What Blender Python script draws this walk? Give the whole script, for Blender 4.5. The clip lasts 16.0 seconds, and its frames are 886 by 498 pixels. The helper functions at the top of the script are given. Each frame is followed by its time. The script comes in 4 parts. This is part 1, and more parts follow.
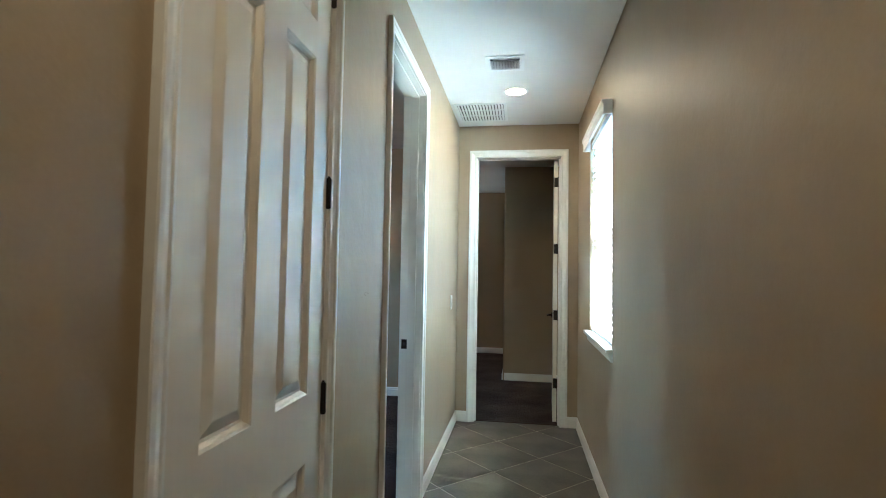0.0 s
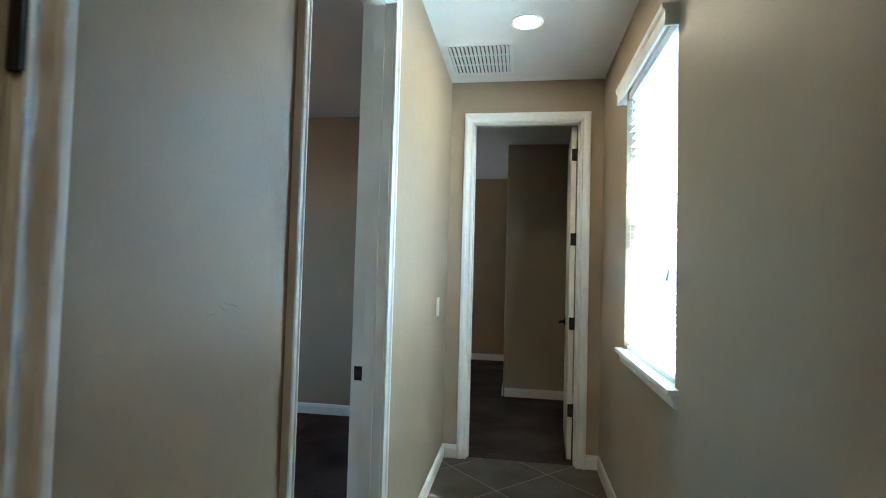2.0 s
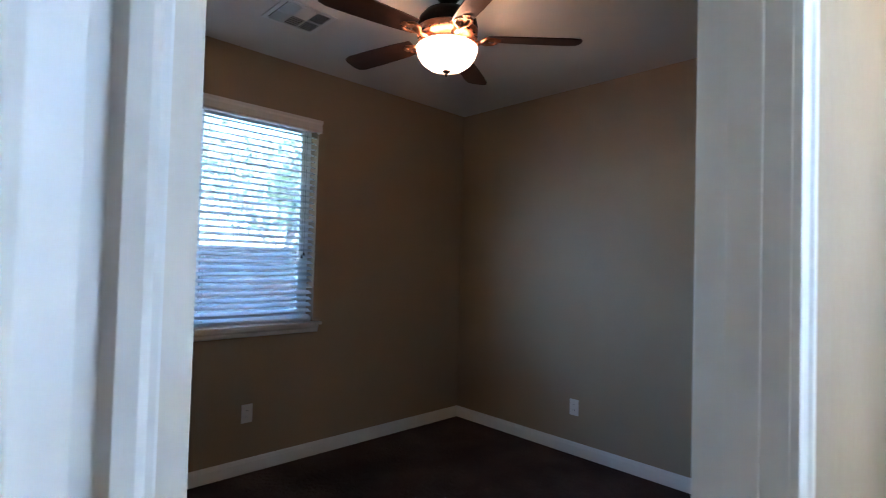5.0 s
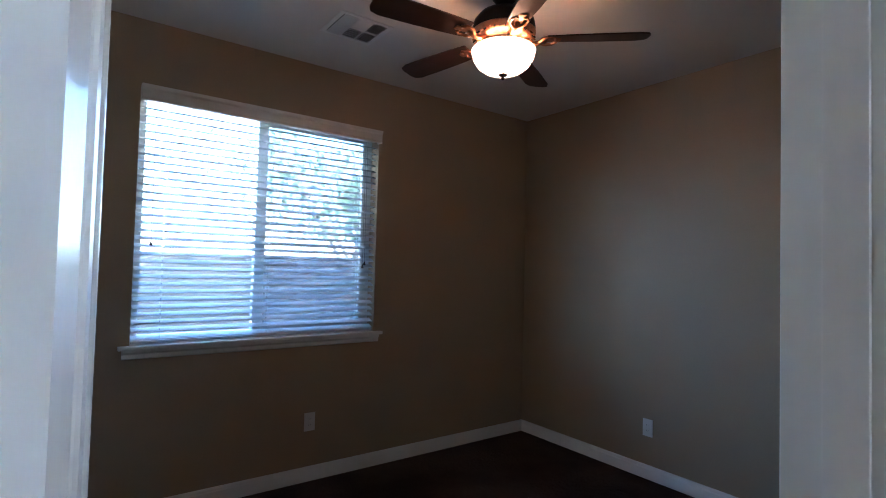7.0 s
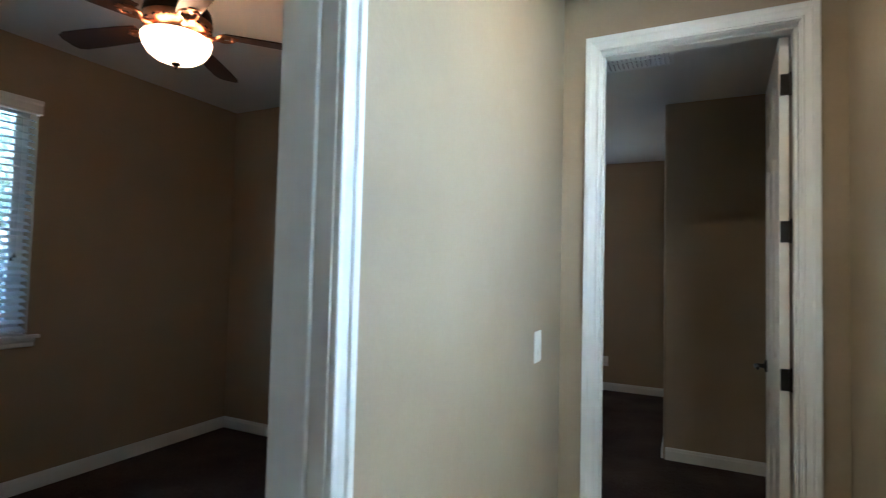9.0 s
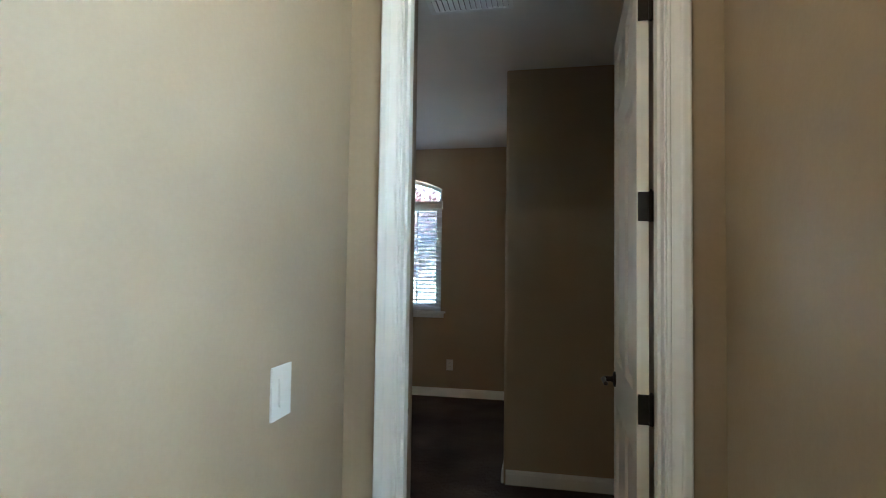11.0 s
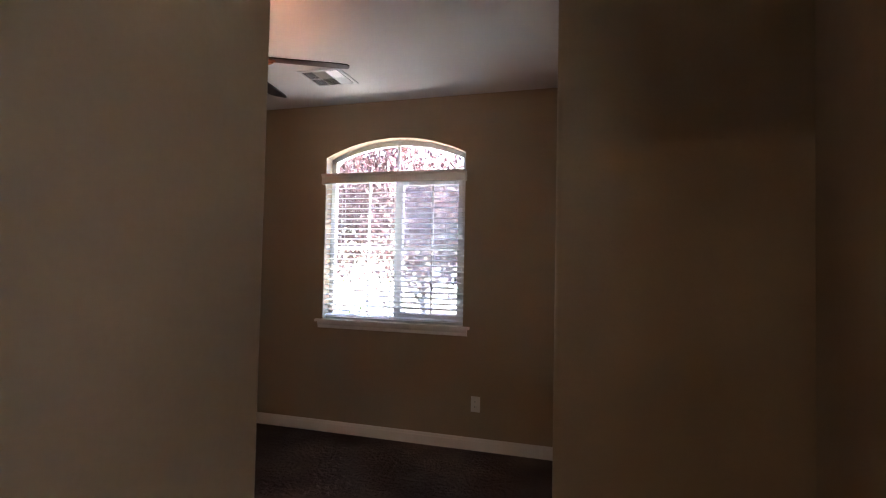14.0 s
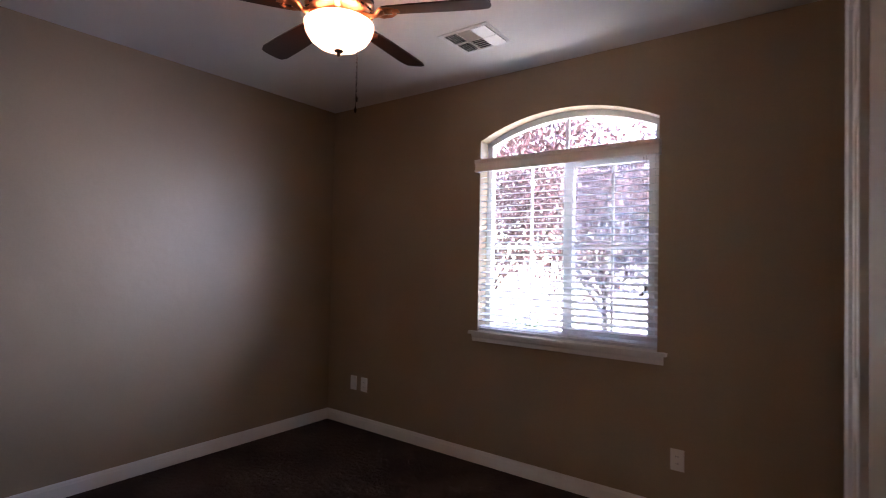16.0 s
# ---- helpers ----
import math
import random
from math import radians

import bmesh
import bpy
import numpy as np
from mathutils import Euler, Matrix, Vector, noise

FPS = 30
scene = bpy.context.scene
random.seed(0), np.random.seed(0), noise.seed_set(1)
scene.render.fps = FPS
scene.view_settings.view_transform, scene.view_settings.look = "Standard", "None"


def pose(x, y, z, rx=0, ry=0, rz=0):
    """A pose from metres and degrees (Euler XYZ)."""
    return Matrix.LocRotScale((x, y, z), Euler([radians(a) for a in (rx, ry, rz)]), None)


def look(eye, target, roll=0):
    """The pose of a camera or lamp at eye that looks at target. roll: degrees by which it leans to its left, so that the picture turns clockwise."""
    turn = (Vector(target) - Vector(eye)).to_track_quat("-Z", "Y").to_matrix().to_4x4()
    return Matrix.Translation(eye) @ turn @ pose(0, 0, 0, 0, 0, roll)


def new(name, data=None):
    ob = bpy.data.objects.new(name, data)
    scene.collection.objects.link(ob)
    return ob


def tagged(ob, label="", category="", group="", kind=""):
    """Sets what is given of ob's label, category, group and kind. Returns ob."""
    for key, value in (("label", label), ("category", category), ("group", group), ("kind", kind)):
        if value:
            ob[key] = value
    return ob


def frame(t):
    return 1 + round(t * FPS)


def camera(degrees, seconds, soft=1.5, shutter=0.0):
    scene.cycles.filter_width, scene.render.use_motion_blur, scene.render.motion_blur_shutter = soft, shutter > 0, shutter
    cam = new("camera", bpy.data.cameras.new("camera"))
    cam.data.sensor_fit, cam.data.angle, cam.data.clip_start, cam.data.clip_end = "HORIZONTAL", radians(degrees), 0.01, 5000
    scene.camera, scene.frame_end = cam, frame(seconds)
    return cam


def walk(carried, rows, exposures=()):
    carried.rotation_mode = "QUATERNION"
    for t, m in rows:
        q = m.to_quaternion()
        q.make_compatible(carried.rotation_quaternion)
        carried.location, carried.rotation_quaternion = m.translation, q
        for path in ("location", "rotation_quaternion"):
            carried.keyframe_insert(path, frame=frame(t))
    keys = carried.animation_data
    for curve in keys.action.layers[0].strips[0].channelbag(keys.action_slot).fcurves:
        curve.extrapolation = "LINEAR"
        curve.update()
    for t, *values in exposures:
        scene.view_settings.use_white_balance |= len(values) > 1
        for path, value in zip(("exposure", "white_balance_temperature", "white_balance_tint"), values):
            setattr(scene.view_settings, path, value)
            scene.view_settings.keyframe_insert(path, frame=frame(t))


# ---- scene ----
cam = camera(82.2, 16.0, soft=1.0, shutter=0.25)
PATH = [
    (0, (0.984, 0.393, 1.368), (0.681, 2.368, 1.458), 1.0),
    (0.5, (0.968, 0.622, 1.359), (0.673, 2.598, 1.442), 1.3),
    (1, (0.93, 0.861, 1.369), (0.639, 2.838, 1.449), 1.4),
    (1.5, (0.949, 1.125, 1.368), (0.654, 3.101, 1.447), 1.4),
    (2, (0.931, 1.41, 1.36), (0.628, 3.385, 1.437), 1.6),
    (2.5, (0.871, 1.677, 1.362), (0.547, 3.649, 1.44), 1.7),
    (3, (0.869, 1.924, 1.379), (0.333, 3.85, 1.445), 1.8),
    (3.5, (0.796, 2.15, 1.367), (0.01, 3.988, 1.431), 1.7),
    (4, (0.705, 2.308, 1.386), (-0.299, 4.036, 1.444), 1.8),
    (4.5, (0.646, 2.444, 1.407), (-0.593, 4.013, 1.458), 1.6),
    (5, (0.575, 2.53, 1.398), (-0.864, 3.918, 1.449), 1.6),
    (5.2, (0.541, 2.561, 1.39), (-0.957, 3.885, 1.449), 1.6),
    (7.3, (0.549, 2.632, 1.427), (-1.064, 3.812, 1.494), 1.5),
    (7.5, (0.588, 2.606, 1.42), (-1.004, 3.815, 1.491), 1.5),
    (8, (0.744, 2.59, 1.395), (-0.72, 3.95, 1.483), 1.4),
    (8.5, (0.889, 2.625, 1.387), (-0.325, 4.211, 1.491), 1.2),
    (9, (0.944, 2.694, 1.409), (0.072, 4.493, 1.488), 1.4),
    (9.5, (0.94, 2.861, 1.397), (0.375, 4.777, 1.49), 1.2),
    (9.7, (0.956, 2.938, 1.405), (0.478, 4.878, 1.493), 1.1),
    (11.8, (0.994, 4.056, 1.388), (0.629, 6.02, 1.465), 0.8),
    (12, (0.988, 4.171, 1.374), (0.613, 6.134, 1.455), 0.7),
    (12.5, (0.936, 4.472, 1.372), (0.556, 6.434, 1.45), 1.0),
    (13, (0.957, 4.781, 1.374), (0.534, 6.734, 1.451), 1.2),
    (13.5, (0.945, 5.039, 1.377), (0.427, 6.97, 1.451), 1.2),
    (14, (0.895, 5.304, 1.402), (0.323, 7.22, 1.466), 1.2),
    (14.5, (0.887, 5.523, 1.447), (0.17, 7.39, 1.488), 1.3),
    (15, (0.822, 5.721, 1.431), (-0.042, 7.524, 1.475), 1.3),
    (15.5, (0.746, 5.889, 1.414), (-0.253, 7.62, 1.466), 1.2),
    (16, (0.677, 6.054, 1.423), (-0.518, 7.657, 1.471), 1.2),
]
EXPOSURES = [(0, 6.15, 5100, -11), (1.5, 5.85, 5100, -11), (2.6, 5.5, 4950, -13), (3.6, 5.4, 4950, -9), (4.8, 5.7, 5100, 2), (8.2, 5.3, 5000, 5), (9.2, 5.45, 5100, -8),
             (12.2, 5.4, 5850, -4), (13.6, 5.3, 6600, 13), (14.6, 5.45, 6500, 20), (16, 5.35, 6250, 23)]
FAN_GLOW, CAN_GLOW, BULB_GLOW = 0.28, 3.1, 5.5
HALL_LADDERS = [0.205, 0.83]
SKY_ONE, SKY_TWO = 0.018, 0.21
walk(cam, [(t, look(eye, goal, roll)) for t, eye, goal, roll in PATH], EXPOSURES)

# ---- light ----
SUN_EL, SUN_AZ = 56.0, -13.0         # height above the horizon, angle of its place from +x
world = bpy.data.worlds.new("sky")
scene.world = world
world.use_nodes = True
wn = world.node_tree
sky = wn.nodes.new("ShaderNodeTexSky")
sky.sky_type, sky.sun_disc = "NISHITA", False
sky.sun_elevation, sky.sun_rotation = radians(SUN_EL), radians(90 - SUN_AZ)
wn.nodes["Background"].inputs[1].default_value = 0.098
wn.links.new(sky.outputs[0], wn.nodes["Background"].inputs[0])
sun = new("sun", bpy.data.lights.new("sun", "SUN"))
sun.data.energy, sun.data.angle, sun.data.color = 4.6, radians(0.5), (1.0, 0.975, 0.945)
sx = math.cos(radians(SUN_EL)) * math.cos(radians(SUN_AZ))
sy = math.cos(radians(SUN_EL)) * math.sin(radians(SUN_AZ))
sun.matrix_world = look((20 * sx, 20 * sy, 20 * math.sin(radians(SUN_EL))), (0, 0, 0))



def sky_lamp(name, at, goal, size, power, spread):
    """An area lamp added in a window's opening to stand in for slanting daylight."""
    d = bpy.data.lights.new(name, "AREA")
    d.shape, d.size, d.size_y = "RECTANGLE", *size
    d.energy, d.color, d.spread = power, (0.66, 0.75, 1.0), radians(spread)
    new(name, d).matrix_world = look(at, goal)


sky_lamp("window_daylight", (-2.64, 3.85, 1.62), (-0.5, 5.885, 0.9), (0.22, 1.2), SKY_ONE, 75)
sky_lamp("window_daylight", (-0.78, 9.198, 1.56), (-2.855, 7.2, 1.72), (0.45, 1.1), SKY_TWO, 60)

# ---- materials ----
def material(name):
    m = bpy.data.materials.new(name)
    m.use_nodes = True
    return m, m.node_tree, m.node_tree.nodes["Principled BSDF"]


def surface(name, a, b, scale=6.0, rough=0.6, rough_b=None, metal=0.0, grain=80.0, bump=0.1, depth=0.001, stretch=(1, 1, 1), random_tint=0.0, spec=0.5, coarse=0.0):
    """Two colours mixed by coarse and fine noise, with fine relief in object-free world size."""
    m, nt, p = material(name)
    L = nt.links.new
    tc = nt.nodes.new("ShaderNodeTexCoord")
    mp = nt.nodes.new("ShaderNodeMapping")
    mp.inputs["Scale"].default_value = stretch
    L(tc.outputs["Object"], mp.inputs[0])
    n1 = nt.nodes.new("ShaderNodeTexNoise")
    n1.inputs["Scale"].default_value, n1.inputs["Detail"].default_value = scale, 4
    L(mp.outputs[0], n1.inputs["Vector"])
    n2 = nt.nodes.new("ShaderNodeTexNoise")
    n2.inputs["Scale"].default_value, n2.inputs["Detail"].default_value = grain, 3
    L(mp.outputs[0], n2.inputs["Vector"])
    mix = nt.nodes.new("ShaderNodeMixRGB")
    mix.inputs[1].default_value, mix.inputs[2].default_value = (*a, 1), (*b, 1)
    add = nt.nodes.new("ShaderNodeMath")
    add.operation = "MULTIPLY_ADD"
    L(n2.outputs[0], add.inputs[0])
    add.inputs[1].default_value = 0.35
    ramp = nt.nodes.new("ShaderNodeMapRange")
    ramp.inputs[1].default_value, ramp.inputs[2].default_value = 0.5, 0.85
    L(n1.outputs[0], add.inputs[2])
    L(add.outputs[0], ramp.inputs[0])
    L(ramp.outputs[0], mix.inputs[0])
    colour = mix.outputs[0]
    if random_tint:
        info = nt.nodes.new("ShaderNodeObjectInfo")
        mr = nt.nodes.new("ShaderNodeMapRange")
        mr.inputs[3].default_value, mr.inputs[4].default_value = 1 - random_tint, 1 + random_tint
        L(info.outputs["Random"], mr.inputs[0])
        hs = nt.nodes.new("ShaderNodeHueSaturation")
        L(mr.outputs[0], hs.inputs["Value"])
        L(colour, hs.inputs["Color"])
        colour = hs.outputs[0]
    L(colour, p.inputs["Base Color"])
    rr = nt.nodes.new("ShaderNodeMapRange")
    rr.inputs[3].default_value, rr.inputs[4].default_value = rough, rough if rough_b is None else rough_b
    L(n1.outputs[0], rr.inputs[0])
    L(rr.outputs[0], p.inputs["Roughness"])
    p.inputs["Metallic"].default_value = metal
    p.inputs["Specular IOR Level"].default_value = spec
    if bump:
        bp = nt.nodes.new("ShaderNodeBump")
        bp.inputs["Strength"].default_value, bp.inputs["Distance"].default_value = bump, depth
        L(n2.outputs[0], bp.inputs["Height"])
        if coarse:
            n3 = nt.nodes.new("ShaderNodeTexNoise")
            n3.inputs["Scale"].default_value, n3.inputs["Detail"].default_value = coarse, 2
            L(mp.outputs[0], n3.inputs["Vector"])
            b2 = nt.nodes.new("ShaderNodeBump")
            b2.inputs["Strength"].default_value, b2.inputs["Distance"].default_value = bump, depth * 4
            L(n3.outputs[0], b2.inputs["Height"])
            L(b2.outputs[0], bp.inputs["Normal"])
        L(bp.outputs[0], p.inputs["Normal"])
    return m


PAINT = surface("tan_wall_paint", (0.365, 0.285, 0.19), (0.33, 0.257, 0.169), 1.2, 0.42, 0.52, grain=95, bump=0.35, depth=0.0012, coarse=14, spec=0.4)
CEIL = surface("ceiling_paint", (0.70, 0.69, 0.665), (0.66, 0.65, 0.625), 1.5, 0.8, grain=70, bump=0.4, depth=0.0015)
TRIM = surface("white_trim_paint", (0.80, 0.79, 0.75), (0.76, 0.75, 0.71), 3, 0.32, 0.42, grain=40, bump=0.05, depth=0.0004)
DOORW = surface("white_door_paint", (0.78, 0.735, 0.645), (0.74, 0.695, 0.61), 3, 0.34, 0.44, grain=60, bump=0.12, depth=0.0004, stretch=(1, 1, 0.15))
VINYL = surface("white_vinyl", (0.80, 0.80, 0.79), (0.76, 0.76, 0.75), 5, 0.4, grain=50, bump=0.03)
PLASTIC = surface("white_plastic", (0.78, 0.77, 0.73), (0.75, 0.74, 0.70), 8, 0.35, grain=60, bump=0.02)
CARPET = surface("brown_carpet", (0.085, 0.062, 0.054), (0.036, 0.026, 0.023), 1.9, 0.95, grain=420, bump=1.0, depth=0.006, spec=0.1, coarse=30)
TILE = surface("taupe_tile", (0.120, 0.100, 0.070), (0.058, 0.049, 0.034), 3.2, 0.38, 0.55, grain=60, bump=0.12, depth=0.0008, random_tint=0.07)
GROUT = surface("pale_grout", (0.50, 0.455, 0.38), (0.34, 0.31, 0.25), 9, 0.9, grain=200, bump=0.4)
BRONZE = surface("oil_rubbed_bronze", (0.035, 0.028, 0.023), (0.02, 0.016, 0.014), 12, 0.4, 0.55, metal=0.8, grain=80, bump=0.05)
COPPER = surface("brushed_copper", (0.50, 0.24, 0.13), (0.30, 0.13, 0.07), 14, 0.28, 0.45, metal=1.0, grain=90, bump=0.08)
WALNUT = surface("dark_walnut_blade", (0.055, 0.022, 0.013), (0.025, 0.011, 0.008), 4, 0.35, 0.5, grain=70, bump=0.08, stretch=(0.12, 1, 1))
# Flat dark colours that put in the shade inside vents, slots and latch holes.
GAP_SHADE = surface("grille_gap_shade", (0.07, 0.07, 0.073), (0.05, 0.05, 0.052), 5, 0.8, bump=0)
DARK = surface("opening_shade", (0.03, 0.03, 0.032), (0.02, 0.02, 0.02), 5, 0.8, bump=0)
METALW = surface("white_enamelled_metal", (0.72, 0.73, 0.72), (0.68, 0.69, 0.68), 6, 0.4, grain=40, bump=0.03)
STUCCO = surface("pale_stucco", (0.58, 0.55, 0.51), (0.50, 0.47, 0.43), 2, 0.9, grain=60, bump=0.6, depth=0.004)
BLOCK = surface("grey_block", (0.42, 0.39, 0.36), (0.34, 0.315, 0.29), 3, 0.95, grain=70, bump=0.5, depth=0.003, random_tint=0.05)
GRAVEL = surface("pale_gravel", (0.44, 0.415, 0.38), (0.33, 0.31, 0.285), 8, 0.95, grain=60, bump=0.9, depth=0.01)
CONCRETE = surface("concrete", (0.50, 0.48, 0.45), (0.42, 0.40, 0.375), 2, 0.9, grain=60, bump=0.3)
ROOF = surface("clay_roof", (0.30, 0.17, 0.11), (0.22, 0.12, 0.08), 6, 0.85, grain=40, bump=0.4)
BARK = surface("grey_bark", (0.12, 0.085, 0.07), (0.07, 0.05, 0.04), 8, 0.9, grain=60, bump=0.8, depth=0.004, stretch=(1, 1, 0.25))
RED_LEAF = surface("red_leaf", (0.085, 0.033, 0.036), (0.042, 0.017, 0.018), 3, 0.55, grain=30, bump=0.05)
GREEN_LEAF = surface("green_leaf", (0.055, 0.085, 0.025), (0.03, 0.05, 0.014), 3, 0.6, grain=30, bump=0.05)
SCUFF = surface("scuffed_paint", (0.20, 0.15, 0.10), (0.30, 0.24, 0.165), 30, 0.6, bump=0)


def glow(name, colour, strength):
    m, nt, p = material(name)
    p.inputs["Base Color"].default_value = (0.8, 0.78, 0.72, 1)
    p.inputs["Emission Color"].default_value = (*colour, 1)
    p.inputs["Emission Strength"].default_value = strength
    return m


BULB = glow("lit_bulb", (1.0, 0.51, 0.27), BULB_GLOW)
BOWL = glow("lit_frosted_glass", (1.0, 0.47, 0.25), FAN_GLOW)
LENS = glow("lit_lamp_lens", (1.0, 0.68, 0.43), CAN_GLOW)


def pane_glass():
    m, nt, p = material("window_glass")
    nt.nodes.remove(p)
    tr, gl, mx = (nt.nodes.new("ShaderNode" + k) for k in ("BsdfTransparent", "BsdfGlossy", "MixShader"))
    tr.inputs[0].default_value = (0.93, 0.95, 0.95, 1)
    gl.inputs["Roughness"].default_value = 0.02
    mx.inputs[0].default_value = 0.05
    nt.links.new(tr.outputs[0], mx.inputs[1])
    nt.links.new(gl.outputs[0], mx.inputs[2])
    nt.links.new(mx.outputs[0], nt.nodes["Material Output"].inputs[0])
    return m


def screen_mesh():
    m, nt, p = material("insect_screen")
    nt.nodes.remove(p)
    tr, df, mx = (nt.nodes.new("ShaderNode" + k) for k in ("BsdfTransparent", "BsdfDiffuse", "MixShader"))
    df.inputs[0].default_value = (0.40, 0.40, 0.47, 1)
    mx.inputs[0].default_value = 0.42
    nt.links.new(tr.outputs[0], mx.inputs[1])
    nt.links.new(df.outputs[0], mx.inputs[2])
    nt.links.new(mx.outputs[0], nt.nodes["Material Output"].inputs[0])
    return m


def slat_white():
    """White faux-wood slats: a little daylight passes through them."""
    m, nt, p = material("white_blind_slat")
    p.inputs["Base Color"].default_value = (0.74, 0.76, 0.77, 1)
    p.inputs["Roughness"].default_value = 0.4
    tl, mx = nt.nodes.new("ShaderNodeBsdfTranslucent"), nt.nodes.new("ShaderNodeMixShader")
    tl.inputs[0].default_value = (0.72, 0.76, 0.79, 1)
    mx.inputs[0].default_value = 0.12
    nt.links.new(p.outputs[0], mx.inputs[1])
    nt.links.new(tl.outputs[0], mx.inputs[2])
    nt.links.new(mx.outputs[0], nt.nodes["Material Output"].inputs[0])
    return m


GLASS, SCREEN, SLAT = pane_glass(), screen_mesh(), slat_white()


# ---- mesh helpers ----
def mesh_of(name, bm, mat, smooth=False):
    me = bpy.data.meshes.new(name)
    bmesh.ops.recalc_face_normals(bm, faces=bm.faces)
    bm.to_mesh(me)
    bm.free()
    if smooth:
        for f in me.polygons:
            f.use_smooth = True
    me.materials.append(mat)
    return me


def part(name, bm, mat, parent=None, label="", smooth=False):
    ob = new(name, mesh_of(name, bm, mat, smooth) if isinstance(bm, bmesh.types.BMesh) else bm)
    if parent:
        ob.parent = parent
    if label:
        ob["label"] = label
    return ob


def thing(name, label, category, m=None, group="", kind=""):
    ob = new(name)
    ob.empty_display_size = 0.1
    if m is not None:
        ob.matrix_basis = m
    return tagged(ob, label, category, group, kind)


def box(bm, x0, x1, y0, y1, z0, z1, bevel=0.0, m=None):
    vs = [bm.verts.new((x, y, z)) for x in (x0, x1) for y in (y0, y1) for z in (z0, z1)]
    fs = [bm.faces.new([vs[i] for i in q]) for q in ((0, 1, 3, 2), (4, 6, 7, 5), (0, 4, 5, 1), (2, 3, 7, 6), (0, 2, 6, 4), (1, 5, 7, 3))]
    if m is not None:
        bmesh.ops.transform(bm, matrix=m, verts=vs)
    if bevel:
        bmesh.ops.recalc_face_normals(bm, faces=fs)
        bmesh.ops.bevel(bm, geom=list({e for f in fs for e in f.edges}), offset=bevel, segments=2, profile=0.7, affect="EDGES")
    return bm


def boxes(*rows, bevel=0.0):
    bm = bmesh.new()
    for r in rows:
        box(bm, *r, bevel=bevel)
    return bm


def lathe(bm, profile, segments=24, m=None, cap=True):
    """Turns (radius, height) pairs round the z axis."""
    rings = []
    for r, z in profile:
        if r < 1e-5:
            rings.append([bm.verts.new((0, 0, z))])
        else:
            rings.append([bm.verts.new((r * math.cos(2 * math.pi * i / segments), r * math.sin(2 * math.pi * i / segments), z)) for i in range(segments)])
    for a, b in zip(rings, rings[1:]):
        for i in range(segments):
            j = (i + 1) % segments
            q = [a[i % len(a)], a[j % len(a)], b[j % len(b)], b[i % len(b)]]
            q = [v for k, v in enumerate(q) if v not in q[:k]]
            if len(q) > 2:
                bm.faces.new(q)
    if m is not None:
        bmesh.ops.transform(bm, matrix=m, verts=[v for r in rings for v in r])
    return bm


def tube(bm, points, radius, segments=8):
    """A round bar along points."""
    rings = []
    pts = [Vector(p) for p in points]
    for i, p in enumerate(pts):
        d = (pts[min(i + 1, len(pts) - 1)] - pts[max(i - 1, 0)]).normalized()
        q = d.to_track_quat("Z", "Y")
        r = radius[i] if isinstance(radius, (list, tuple)) else radius
        rings.append([bm.verts.new(p + q @ Vector((r * math.cos(2 * math.pi * k / segments), r * math.sin(2 * math.pi * k / segments), 0))) for k in range(segments)])
    for a, b in zip(rings, rings[1:]):
        for k in range(segments):
            bm.faces.new((a[k], a[(k + 1) % segments], b[(k + 1) % segments], b[k]))
    bm.faces.new(rings[0]), bm.faces.new(rings[-1])
    return bm


def prism(bm, pts, z0, z1):
    lo, hi = [bm.verts.new((x, y, z0)) for x, y in pts], [bm.verts.new((x, y, z1)) for x, y in pts]
    n = len(pts)
    for i in range(n):
        bm.faces.new((lo[i], lo[(i + 1) % n], hi[(i + 1) % n], hi[i]))
    bm.faces.new(lo), bm.faces.new(hi)
    return bm


def rounded(cx, cy, r, a0, a1, n=6):
    return [(cx + r * math.cos(radians(a0 + (a1 - a0) * i / n)), cy + r * math.sin(radians(a0 + (a1 - a0) * i / n))) for i in range(n + 1)]


def wall(name, axis, u0, u1, w0, w1, z1, holes=(), label="", z0=0.0):
    """A wall along axis ('x' or 'y') from u0 to u1, between w0 and w1 across, with rectangular holes (u0, u1, z0, z1) right through."""
    us = sorted({u0, u1, *[h[i] for h in holes for i in (0, 1)]})
    zs = sorted({z0, z1, *[h[i] for h in holes for i in (2, 3) if z0 < h[i] < z1]})
    solid = [[not any(h[0] <= (us[i] + us[i + 1]) / 2 <= h[1] and h[2] <= (zs[j] + zs[j + 1]) / 2 <= h[3] for h in holes) for j in range(len(zs) - 1)] for i in range(len(us) - 1)]
    bm, cache = bmesh.new(), {}

    def v(i, j, w):
        if (i, j, w) not in cache:
            c = (w1 if w else w0)
            cache[i, j, w] = bm.verts.new((us[i], c, zs[j]) if axis == "x" else (c, us[i], zs[j]))
        return cache[i, j, w]

    def is_solid(i, j):
        return 0 <= i < len(us) - 1 and 0 <= j < len(zs) - 1 and solid[i][j]

    for i in range(len(us) - 1):
        for j in range(len(zs) - 1):
            if not solid[i][j]:
                continue
            for w in (0, 1):
                bm.faces.new((v(i, j, w), v(i + 1, j, w), v(i + 1, j + 1, w), v(i, j + 1, w)))
            for di, dj, a, b in ((-1, 0, (i, j), (i, j + 1)), (1, 0, (i + 1, j), (i + 1, j + 1)), (0, -1, (i, j), (i + 1, j)), (0, 1, (i, j + 1), (i + 1, j + 1))):
                if not is_solid(i + di, j + dj):
                    bm.faces.new((v(*a, 0), v(*b, 0), v(*b, 1), v(*a, 1)))
    return tagged(part(name, bm, PAINT), label or "smooth tan painted drywall wall", "wall", kind="structure")


